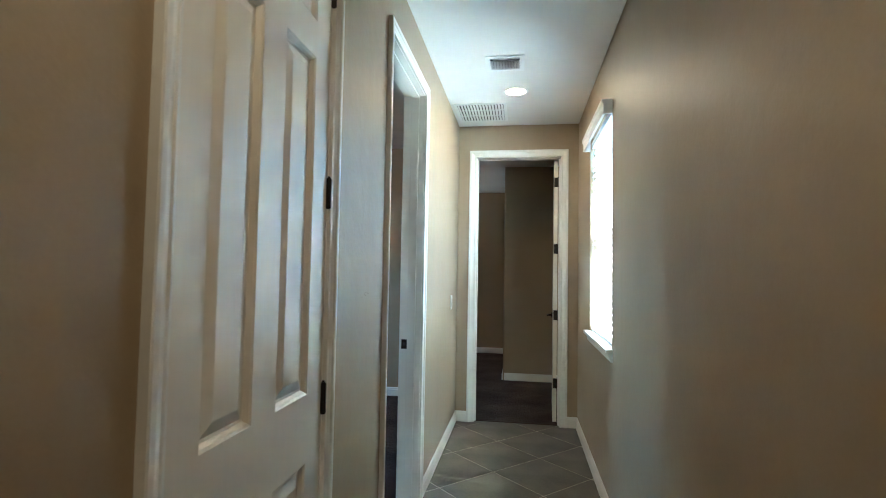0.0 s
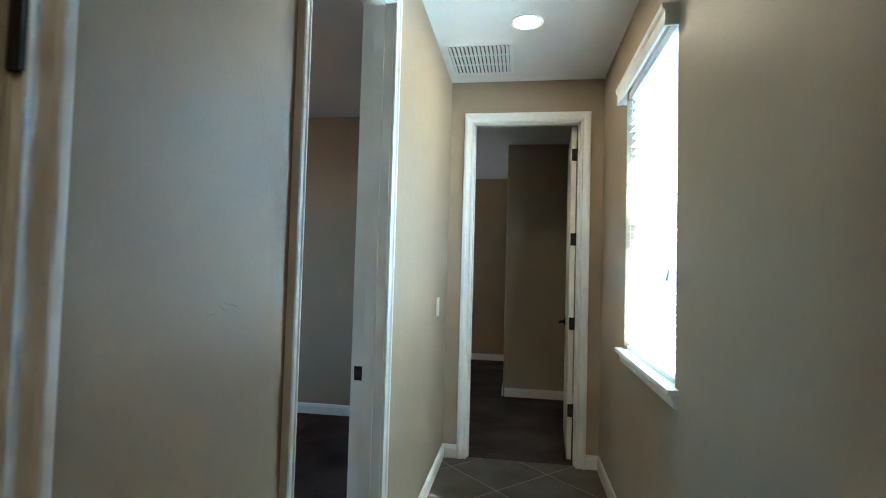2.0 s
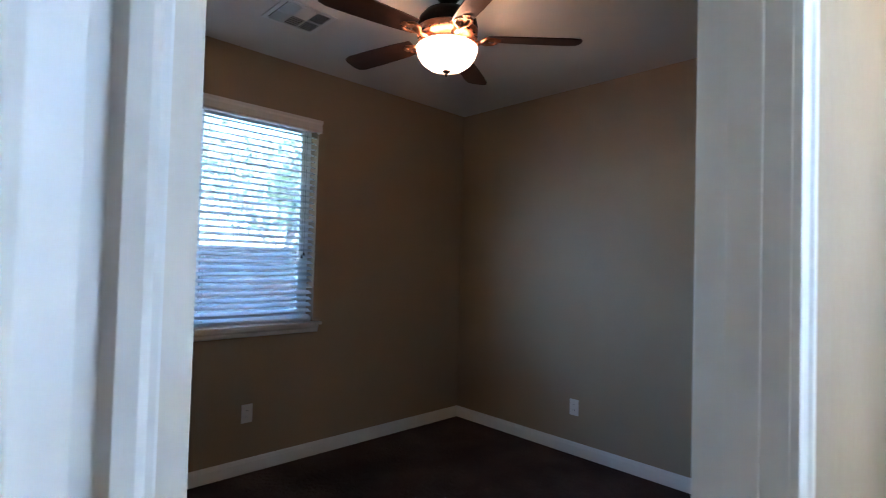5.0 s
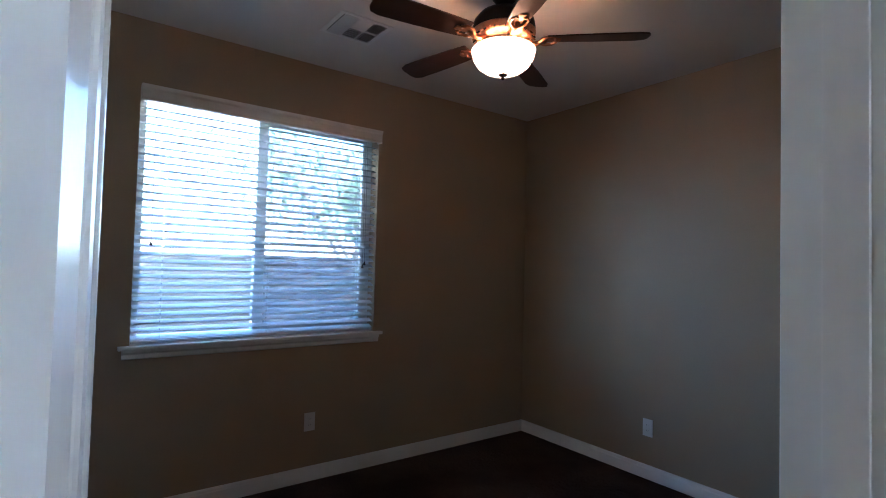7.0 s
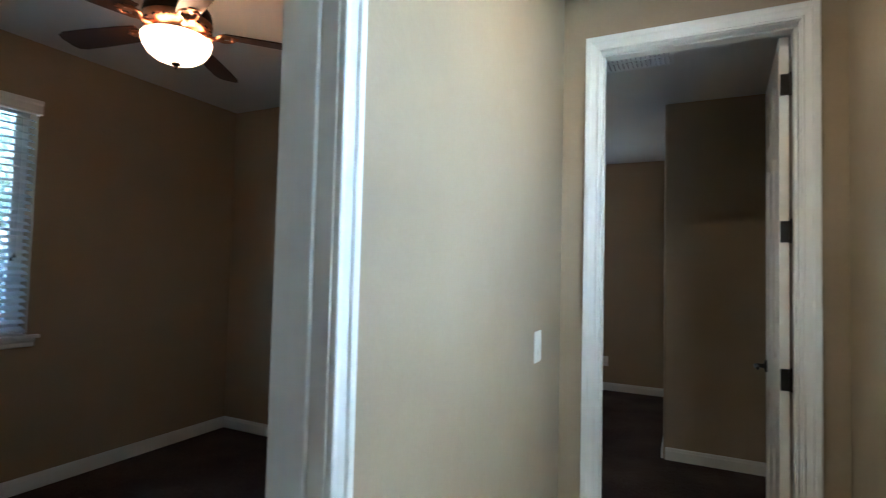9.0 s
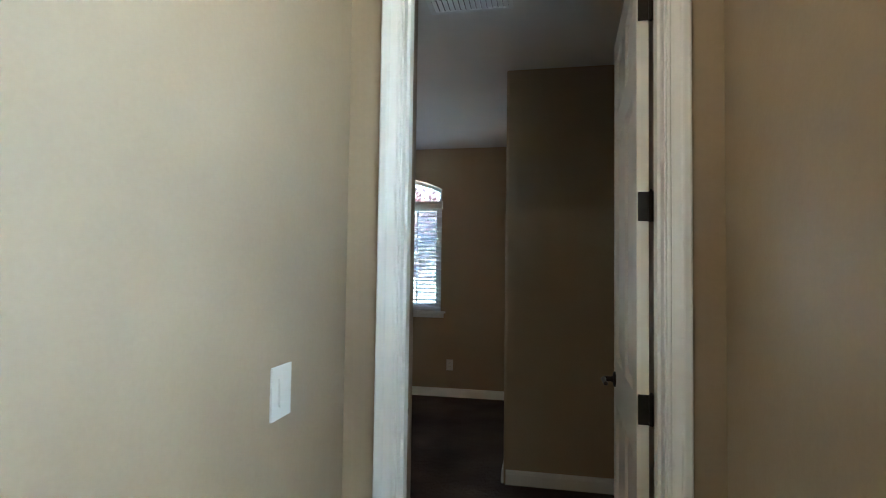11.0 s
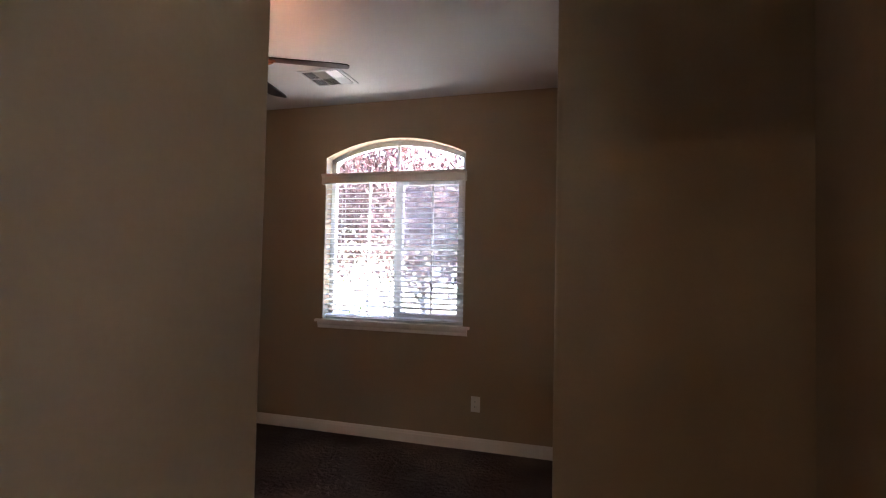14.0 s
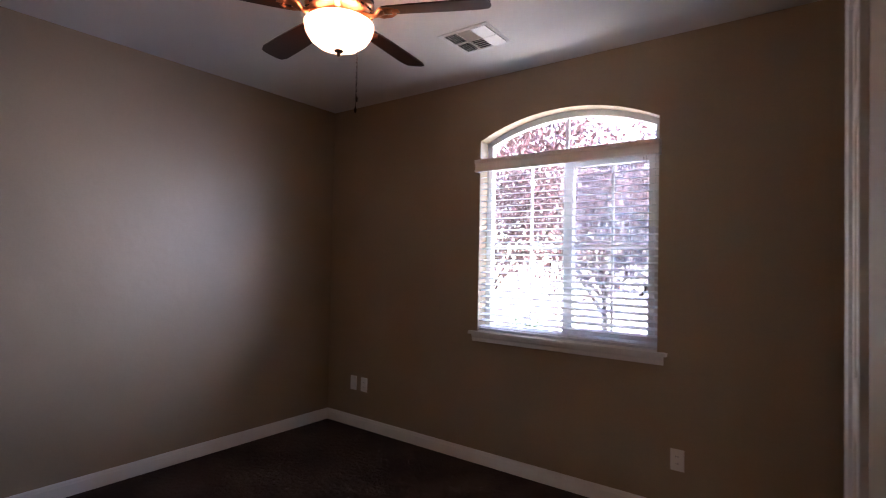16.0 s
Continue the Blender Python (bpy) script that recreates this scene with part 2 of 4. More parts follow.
CEILING = 2.74
XL, XR, YE = 0.40, 1.495, 5.10            # hall: its two long walls and its end wall
R1W, R1N, R1S = -2.665, 5.885, 2.47        # room one
R2W, R2E, R2S, R2N = -2.855, 0.772, 5.995, 9.12  # room two
VE, VN = XR, 6.983                       # lobby inside the second door
D0, D1, D2, D3 = (1.168, 1.857), (2.577, 3.383), (0.574, 1.336), (7.76, 8.57)
HW, W1, W2 = (3.38, 4.295, 0.952, 2.385), (2.905, 4.385, 0.95, 2.37), (-1.288, -0.072, 0.932, 2.289)
DH = 2.435
J = 0.018

wall("wall_hall_west", "y", -1.6, YE, XL - 0.12, XL, CEILING, [(D0[0] - J, D0[1] + J, -1, DH + J), (D1[0] - J, D1[1] + J, -1, DH + J)])
wall("wall_hall_east", "y", -1.6, VN, XR, XR + 0.16, CEILING, [(HW[0], HW[1], HW[2], HW[3])])
# The hall's south end is unknown; this unseen wall is added to close it.
wall("wall_hall_closing", "x", XL - 0.12, XR + 0.16, -1.75, -1.6, CEILING)
wall("wall_hall_end", "x", XL, XR, YE, YE + 0.12, CEILING, [(D2[0] - J, D2[1] + J, -1, DH + J)])
wall("wall_room_one_west", "y", -1.6, R1N, R1W - 0.15, R1W, CEILING, [(W1[0], W1[1], W1[2], W1[3])])
wall("wall_room_one_south", "x", R1W, XL - 0.12, R1S - 0.12, R1S, CEILING)
# Added out of view to seal the empty space against light leaks.
wall("wall_void_south", "x", R1W, XL - 0.12, -1.75, -1.6, CEILING)
wall("wall_room_two_west", "y", R1N, R2N, R2W - 0.15, R2W, CEILING)

# the wall between the rooms turns the corner into the lobby with a rounded edge
r = 0.022
pts = [(XL, YE)] + rounded(XL - r, R2S - r, r, 0, 90) + [(R2W, R2S), (R2W, R1N), (XL - 0.12, R1N), (XL - 0.12, YE)]
tagged(part("wall_between_rooms", prism(bmesh.new(), pts, 0, CEILING), PAINT), "tan painted drywall wall with a rounded corner", "wall", kind="structure")
pts = rounded(R2E + r, VN + r, r, 180, 270) + [(XR, VN), (XR, VN + 0.12), (R2E + 0.12, VN + 0.12), (R2E + 0.12, D3[0] - J), (R2E, D3[0] - J)]
tagged(part("wall_closet_corner", prism(bmesh.new(), pts, 0, CEILING), PAINT), "tan painted drywall wall with a rounded corner", "wall", kind="structure")
wall("wall_room_two_east", "y", D3[0] - J, R2N, R2E, R2E + 0.12, CEILING, [(D3[0] - J, D3[1] + J, -1, DH + J)])
wall("wall_closet_back", "y", VN, R2N, XR, XR + 0.16, CEILING)


def arch_z(x):
    """Underside of the arched window head."""
    c, half, rise = (W2[0] + W2[1]) / 2, (W2[1] - W2[0]) / 2, 0.142
    rad = (half * half + rise * rise) / (2 * rise)
    return W2[3] - (rad - rise) + math.sqrt(max(rad * rad - (x - c) ** 2, 0))


def arch_wall():
    bm = bmesh.new()
    n = 20
    xs = [W2[0] + (W2[1] - W2[0]) * i / n for i in range(n + 1)]
    y0, y1 = R2N, R2N + 0.16
    for a, b in ((R2W - 0.15, W2[0]), (W2[1], XR + 0.16)):
        box(bm, a, b, y0, y1, 0, CEILING)
    box(bm, W2[0], W2[1], y0, y1, 0, W2[2])
    for a, b in zip(xs, xs[1:]):
        q = [(a, arch_z(a)), (b, arch_z(b)), (b, CEILING), (a, CEILING)]
        lo, hi = [bm.verts.new((x, y0, z)) for x, z in q], [bm.verts.new((x, y1, z)) for x, z in q]
        bm.faces.new(lo), bm.faces.new(hi), bm.faces.new((lo[0], lo[1], hi[1], hi[0]))
    bmesh.ops.remove_doubles(bm, verts=bm.verts, dist=1e-5)
    return bm


tagged(part("wall_room_two_north", arch_wall(), PAINT), "tan painted drywall wall with an arched window opening", "wall", kind="structure")

# floors and ceiling
tagged(part("floor_room_one", boxes((R1W - 0.1, XL - 0.065, -1.7, R1N + 0.05, -0.12, 0.004)), CARPET), "brown short-pile carpet with faint vacuum marks", "carpet", kind="structure")
tagged(part("floor_room_two", boxes((R2W - 0.1, XR + 0.1, YE + 0.045, R2N + 0.1, -0.12, 0.0045)), CARPET), "brown short-pile carpet with faint vacuum marks", "carpet", kind="structure")
hall_floor = tagged(part("floor_hall", boxes((XL - 0.065, XR + 0.05, -1.7, YE + 0.045, -0.12, -0.0012)), GROUT), "taupe ceramic floor tiles laid diagonally with pale grout", "floor", kind="structure")
tagged(part("ceiling", boxes((R2W - 0.15, XR + 0.16, -1.75, R2N + 0.16, CEILING, CEILING + 0.12)), CEIL), "white painted ceiling with a fine texture", "ceiling", kind="structure")


# ---- trim ----
def baseboard(x0, y0, x1, y1, nx, ny):
    """A board along a wall from one point to the other; (nx, ny) points into the room."""
    bm = bmesh.new()
    prof = [(0, 0), (0.014, 0), (0.014, 0.070), (0.011, 0.076), (0.010, 0.086), (0.005, 0.095), (0, 0.095)]
    a = [bm.verts.new((x0 + nx * d, y0 + ny * d, z + 0.002)) for d, z in prof]
    b = [bm.verts.new((x1 + nx * d, y1 + ny * d, z + 0.002)) for d, z in prof]
    for i in range(len(prof)):
        j = (i + 1) % len(prof)
        bm.faces.new((a[i], a[j], b[j], b[i]))
    bm.faces.new(a), bm.faces.new(b)
    tagged(part("baseboard", bm, TRIM), "white painted baseboard with a moulded top", "baseboard", kind="structure")


C = 0.060
for seg in [(XL, -1.6, XL, D0[0] - C, 1, 0), (XL, D0[1] + C, XL, D1[0] - C, 1, 0), (XL, D1[1] + C, XL, YE, 1, 0), (XL, YE, D2[0] - 0.070, YE, 0, -1), (D2[1] + 0.070, YE, XR, YE, 0, -1),
            (XR, -1.6, XR, YE, -1, 0), (XL, -1.6, XR, -1.6, 0, 1),
            (R1W, R1S, R1W, R1N, 1, 0), (R1W, R1N, XL - 0.12, R1N, 0, -1), (XL - 0.12, D1[1] + C, XL - 0.12, R1N, -1, 0), (R1W, R1S, XL - 0.12, R1S, 0, 1),
            (XL, YE + 0.12, XL, R2S - 0.006, 1, 0), (R2W, R2S, XL - 0.006, R2S, 0, 1), (R2W, R2S, R2W, R2N, 1, 0), (R2W, R2N, R2E, R2N, 0, -1),
            (R2E, D3[1] + C, R2E, R2N, -1, 0), (R2E, VN + 0.006, R2E, D3[0] - C, -1, 0), (R2E + 0.016, VN, VE, VN, 0, -1), (VE, YE + 0.12, VE, VN, -1, 0)]:
    baseboard(*seg)


def place(axis, u, w, z):
    return (u, w, z) if axis == "x" else (w, u, z)


def door_trim(axis, d, w_front, w_back, number, wide=0.060):
    """Jambs, stops and moulded casings of a doorway in the wall between w_front and w_back; returns the door's Empty."""
    u0, u1 = d
    dr = thing("door_%d" % number, "white painted six-panel door in a white moulded frame", "door", kind="structure")
    lo, hi = min(w_front, w_back), max(w_front, w_back)
    bm = bmesh.new()
    for a, b, z0, z1 in ((u0 - J, u0, 0, DH), (u1, u1 + J, 0, DH), (u0 - J, u1 + J, DH, DH + J)):
        p, q = place(axis, a, lo, z0), place(axis, b, hi, z1)
        box(bm, min(p[0], q[0]), max(p[0], q[0]), min(p[1], q[1]), max(p[1], q[1]), z0 + 0.001, z1)
    part("jamb", bm, TRIM, dr)
    prof = [(-0.005, 0.0), (-0.005, 0.011), (-0.008, 0.013), (-0.014, 0.013), (-0.017, 0.009), (-0.026, 0.010), (-0.046, 0.015), (-0.052, 0.020), (-0.058, 0.021), (-0.076, 0.021), (-0.082, 0.018), (-0.083, 0.0)]
    prof = [(o if o > -0.02 else -0.017 + (o + 0.017) * (wide - 0.017) / 0.066, h) for o, h in prof]
    for w, out in ((w_front, 1 if w_front > w_back else -1), (w_back, 1 if w_back > w_front else -1)):
        bm = bmesh.new()
        rings = []
        for corner in range(4):
            ring = []
            for off, h in prof:
                u = u0 + off if corner < 2 else u1 - off
                z = 0.001 if corner in (0, 3) else DH - off
                ring.append(bm.verts.new(place(axis, u, w + out * h, z)))
            rings.append(ring)
        for a, b in zip(rings, rings[1:]):
            for i in range(len(prof) - 1):
                bm.faces.new((a[i], a[i + 1], b[i + 1], b[i]))
        bm.faces.new(rings[0]), bm.faces.new(rings[3])
        part("casing", bm, TRIM, dr)
    return dr


def panel_leaf(width, height, thick, deep=1.5):
    """A six-panel leaf: hinge edge at x = 0, faces at y = 0 and y = -thick; both faces carry raised panels in moulded grooves."""
    bm = bmesh.new()
    st, mid = 0.100, 0.112
    pw = (width - 2 * st - mid) / 2
    xs = [0, st, st + pw, st + pw + mid, width - st, width]
    zs = [0, 0.225, 0.820, 1.010, 1.967, 2.072, 2.315, height]
    for y, s in ((0, -1), (-thick, 1)):
        g = [[bm.verts.new((x, y, z)) for z in zs] for x in xs]
        for i in range(5):
            for j in range(7):
                if i in (1, 3) and j in (1, 3, 5):
                    ring = [g[i][j], g[i + 1][j], g[i + 1][j + 1], g[i][j + 1]]
                    x0, x1, z0, z1 = xs[i], xs[i + 1], zs[j], zs[j + 1]
                    for ins, dep in ((0.006, 0.003), (0.013, 0.0095), (0.020, 0.0105), (0.046, 0.004), (0.049, 0.0035)):
                        nxt = [bm.verts.new((a, y + s * dep * deep, b)) for a, b in ((x0 + ins, z0 + ins), (x1 - ins, z0 + ins), (x1 - ins, z1 - ins), (x0 + ins, z1 - ins))]
                        for k in range(4):
                            bm.faces.new((ring[k], ring[(k + 1) % 4], nxt[(k + 1) % 4], nxt[k]))
                        ring = nxt
                    bm.faces.new(ring)
                else:
                    bm.faces.new((g[i][j], g[i + 1][j], g[i + 1][j + 1], g[i][j + 1]))
        if s < 0:
            front = g
        else:
            back = g
    edge = lambda g: [g[i][0] for i in range(6)] + [g[5][j] for j in range(1, 8)] + [g[i][7] for i in range(4, -1, -1)] + [g[0][j] for j in range(6, 0, -1)]
    a, b = edge(front), edge(back)
    for k in range(len(a)):
        bm.faces.new((a[k], a[(k + 1) % len(a)], b[(k + 1) % len(a)], b[k]))
    return bm


def lever(side):
    """A lever handle on a round rose; sits on the plane y = 0 and points along -x; side is +1 or -1 for its way out."""
    bm = bmesh.new()
    turn = Matrix.Rotation(radians(-90 * side), 4, "X")
    lathe(bm, [(0, 0), (0.033, 0), (0.033, 0.004), (0.029, 0.009), (0.014, 0.012), (0.011, 0.02), (0.011, 0.045), (0.0, 0.047)], 20, turn)
    s = side
    tube(bm, [(0.004, s * 0.045, 0), (-0.012, s * 0.050, 0), (-0.04, s * 0.052, 0.004), (-0.075, s * 0.05, 0.001), (-0.105, s * 0.047, 0.001), (-0.115, s * 0.046, 0.004)], [0.010, 0.011, 0.009, 0.0085, 0.009, 0.006], 10)
    return bm


def knob(side):
    """A small round knob on a rose."""
    bm = bmesh.new()
    lathe(bm, [(0, 0), (0.030, 0), (0.030, 0.004), (0.012, 0.009), (0.010, 0.03), (0.022, 0.038), (0.026, 0.050), (0.020, 0.060), (0, 0.063)], 20, Matrix.Rotation(radians(-90 * side), 4, "X"))
    return bm


def hang_door(dr, width, m, handles, hinges=True, thick=0.035, handle_z=0.922):
    """Hangs the leaf, hinges and handles in the frame dr; m carries the hinge axis into the world."""
    lw = width - 0.006
    leaf = part("leaf", panel_leaf(lw, DH - 0.014, thick), DOORW, dr)
    leaf.matrix_basis = m @ pose(0.003, 0, 0.010)
    for z in (0.36, 0.985, 1.60, 2.225) if hinges else ():
        bm = bmesh.new()
        box(bm, -0.0035, 0.0005, -thick + 0.003, -0.001, z - 0.045, z + 0.045, 0.0008)
        tube(bm, [(-0.002, 0.006, z - 0.047), (-0.002, 0.006, z + 0.047)], 0.0065, 10)
        tube(bm, [(-0.002, 0.006, z + 0.047), (-0.002, 0.006, z + 0.052)], 0.004, 8)
        box(bm, -0.006, 0.002, -0.001, 0.014, z - 0.045, z + 0.045)
        h = part("hinge", bm, BRONZE, dr, "dark bronze butt hinge", smooth=False)
        h.matrix_basis = m
    for side in handles:
        h = part("door_handle", lever(side) if hinges else knob(side), BRONZE, leaf, "dark bronze lever handle" if hinges else "small dark bronze knob", smooth=True)
        h.matrix_basis = pose(lw - 0.065, 0 if side > 0 else -thick, handle_z)
    la = bmesh.new()
    box(la, lw - 0.001, lw + 0.0015, -thick * 0.5 - 0.012, -thick * 0.5 + 0.012, 0.902, 0.962, 0.0006)
    part("latch_plate", la, BRONZE, leaf)


# hinge axis frames: local x runs along the leaf from the hinge, local y points to the side on which the knuckles lie
def hinge_frame(x, y, along):
    return pose(x, y, 0, 0, 0, along)


dr0 = door_trim("y", D0, XL, XL - 0.12, 1)
hang_door(dr0, D0[1] - D0[0], hinge_frame(XL - 0.002, D0[1], -90), [1], handle_z=0.885)
dr1 = door_trim("y", D1, XL, XL - 0.12, 2)
dr2 = door_trim("x", D2, YE, YE + 0.12, 3, 0.070)
dr3 = door_trim("y", D3, R2E, R2E + 0.12, 4)
flip = Matrix.Diagonal((1, -1, 1, 1))
hang_door(dr1, D1[1] - D1[0], hinge_frame(XL - 0.121, D1[0] + 0.015, 176.8), [1, -1])
hang_door(dr2, D2[1] - D2[0], hinge_frame(D2[1] - 0.015, YE + 0.126, 87.0) @ flip, [1, -1])
hang_door(dr3, D3[1] - D3[0], hinge_frame(R2E + 0.002, D3[1], -90) @ flip, [], hinges=False)
tagged(dr1, "white six-panel door standing open in a white moulded frame")
tagged(dr2, "white six-panel door standing open in a white moulded frame")
tagged(dr0, "closed white six-panel door in a white moulded frame")
tagged(dr3, "closed white six-panel closet door in a white frame")


def stops(axis, d, w0, w1, dr):
    """The thin strips against which a leaf closes."""
    for a, b, z0, z1 in ((d[0] + 0.0005, d[0] + 0.011, 0.001, DH - 0.012), (d[1] - 0.011, d[1] - 0.0005, 0.001, DH - 0.012), (d[0] + 0.0005, d[1] - 0.0005, DH - 0.011, DH - 0.0005)):
        p, q = place(axis, a, w0, z0), place(axis, b, w1, z1)
        part("stop", boxes((min(p[0], q[0]), max(p[0], q[0]), min(p[1], q[1]), max(p[1], q[1]), z0, z1), bevel=0.0025), TRIM, dr)


stops("y", D1, XL - 0.035, XL - 0.082, dr1)
stops("x", D2, YE + 0.035, YE + 0.082, dr2)
for axis, u, w, s, dr in (("y", D1[1], XL - 0.10, -1, dr1), ("x", D2[0], YE + 0.10, 1, dr2)):
    bm = bmesh.new()
    for z0, z1, a, b in ((0.905, 0.923, -0.017, 0.017), (0.943, 0.961, -0.017, 0.017), (0.923, 0.943, -0.017, -0.009), (0.923, 0.943, 0.009, 0.024)):
        p, q = place(axis, u, w + a, z0), place(axis, u + s * 0.0018, w + b, z1)
        box(bm, min(p[0], q[0]), max(p[0], q[0]), min(p[1], q[1]), max(p[1], q[1]), z0, z1)
    sp = part("strike_plate", bm, BRONZE, dr, "dark bronze strike plate")
    # Thin dark plate puts the latch hole's shade into colour.
    p, q = place(axis, u, w - 0.009, 0), place(axis, u + s * 0.0006, w + 0.009, 0)
    part("latch_hole_shade", boxes((min(p[0], q[0]), max(p[0], q[0]), min(p[1], q[1]), max(p[1], q[1]), 0.923, 0.943)), DARK, sp)

for z in (0.36, 0.985, 1.60, 2.225):
    part("hinge_leaf", boxes((XL - 0.119, XL - 0.085, D1[0] + 0.0002, D1[0] + 0.0022, z - 0.045, z + 0.045)), BRONZE, dr1, "dark bronze hinge leaf")
    part("hinge_leaf", boxes((D2[1] - 0.0022, D2[1] - 0.0002, YE + 0.085, YE + 0.119, z - 0.045, z + 0.045)), BRONZE, dr2, "dark bronze hinge leaf")


# ---- windows and blinds ----
def slat_mesh(w, holes, depth):
    """A slightly crowned slat along x with small slots for its cords."""
    bm = bmesh.new()
    xs = {0.0, w}
    for h in holes:
        xs |= {h - 0.004, h + 0.004}
    xs = sorted(xs)
    ys = [-depth / 2, -0.010, 0.010, depth / 2]
    t = 0.0028

    def crown(y):
        return 0.0016 * (1 - (2 * y / depth) ** 2)

    top = [[bm.verts.new((x, y, crown(y) + t / 2)) for y in ys] for x in xs]
    bot = [[bm.verts.new((x, y, crown(y) - t / 2)) for y in ys] for x in xs]
    for i in range(len(xs) - 1):
        for j in range(3):
            if j == 1 and any(abs((xs[i] + xs[i + 1]) / 2 - h) < 0.003 for h in holes):
                continue
            bm.faces.new((top[i][j], top[i + 1][j], top[i + 1][j + 1], top[i][j + 1]))
            bm.faces.new((bot[i][j], bot[i][j + 1], bot[i + 1][j + 1], bot[i + 1][j]))
    for i in range(len(xs) - 1):
        for j in (0, 3):
            bm.faces.new((top[i][j], bot[i][j], bot[i + 1][j], top[i + 1][j]))
    for i in (0, len(xs) - 1):
        for j in range(3):
            bm.faces.new((top[i][j], top[i][j + 1], bot[i][j + 1], bot[i][j]))
    return bm


def blinds(m, w, z0, z1, ladders, tilt, label, valance_over=0.012, valance=(-0.005, 0.055, 0.085), wand=None, pulls=(), depth=0.050, jitter=2.0):
    """A white slatted blind in a window recess. Local x along it, y into the room, z up."""
    b = thing("window_blind", label, "blind", m, group="window blinds")
    y0, y1, vh = valance
    bm = bmesh.new()
    prof = [(y1 - 0.014, 0), (y1 - 0.002, 0.0), (y1, 0.006), (y1 - 0.003, 0.016), (y1 - 0.003, vh - 0.03), (y1 + 0.006, vh - 0.018), (y1 + 0.008, vh), (y1 - 0.014, vh)]
    a = [bm.verts.new((-valance_over, y, z1 - vh + 0.02 + z)) for y, z in prof]
    c = [bm.verts.new((w + valance_over, y, z1 - vh + 0.02 + z)) for y, z in prof]
    for i in range(len(prof)):
        bm.faces.new((a[i], a[(i + 1) % len(prof)], c[(i + 1) % len(prof)], c[i]))
    bm.faces.new(a), bm.faces.new(c)
    for e in (-valance_over, w + valance_over - 0.012):
        box(bm, e, e + 0.012, 0.001, y1 - 0.014, z1 - vh + 0.02, z1 + 0.02)
    part("valance", bm, TRIM, b, "white moulded valance")
    part("headrail", boxes((0.006, w - 0.006, -0.062, -0.008, z1 - 0.045, z1 - 0.004)), METALW, b)
    pitch, top, zb = 0.0425, z1 - 0.075, z0 + 0.028
    n = int((top - zb) / pitch)
    me = mesh_of("slat", slat_mesh(w - 0.012, ladders, depth), SLAT)
    for i in range(n + 1):
        s = part("slat", me, None, b)
        s.matrix_basis = pose(0.006, -0.036, zb + pitch * i + 0.008, tilt + jitter * math.sin(i * 2.3), 0, 0.05 * math.sin(i * 1.7))
    part("bottom_rail", boxes((0.006, w - 0.006, -0.060, -0.012, zb - 0.022, zb - 0.006), bevel=0.003), SLAT, b)
    for x in ladders:
        bm = bmesh.new()
        for y in (-0.0625, -0.0095):
            tube(bm, [(x + 0.006, y, zb - 0.01), (x + 0.006, y, z1 - 0.04)], 0.0011, 5)
        part("ladder_cord", bm, SLAT, b)
    for x, z in pulls:
        bm = bmesh.new()
        tube(bm, [(x, -0.002, z1 - 0.06), (x, -0.002, z + 0.02)], 0.001, 5)
        lathe(bm, [(0.002, 0.028), (0.004, 0.024), (0.009, 0.004), (0.009, 0), (0, 0)], 10, pose(x, -0.002, z - 0.005))
        part("pull_cord", bm, BRONZE if wand else SLAT, b)
    return b


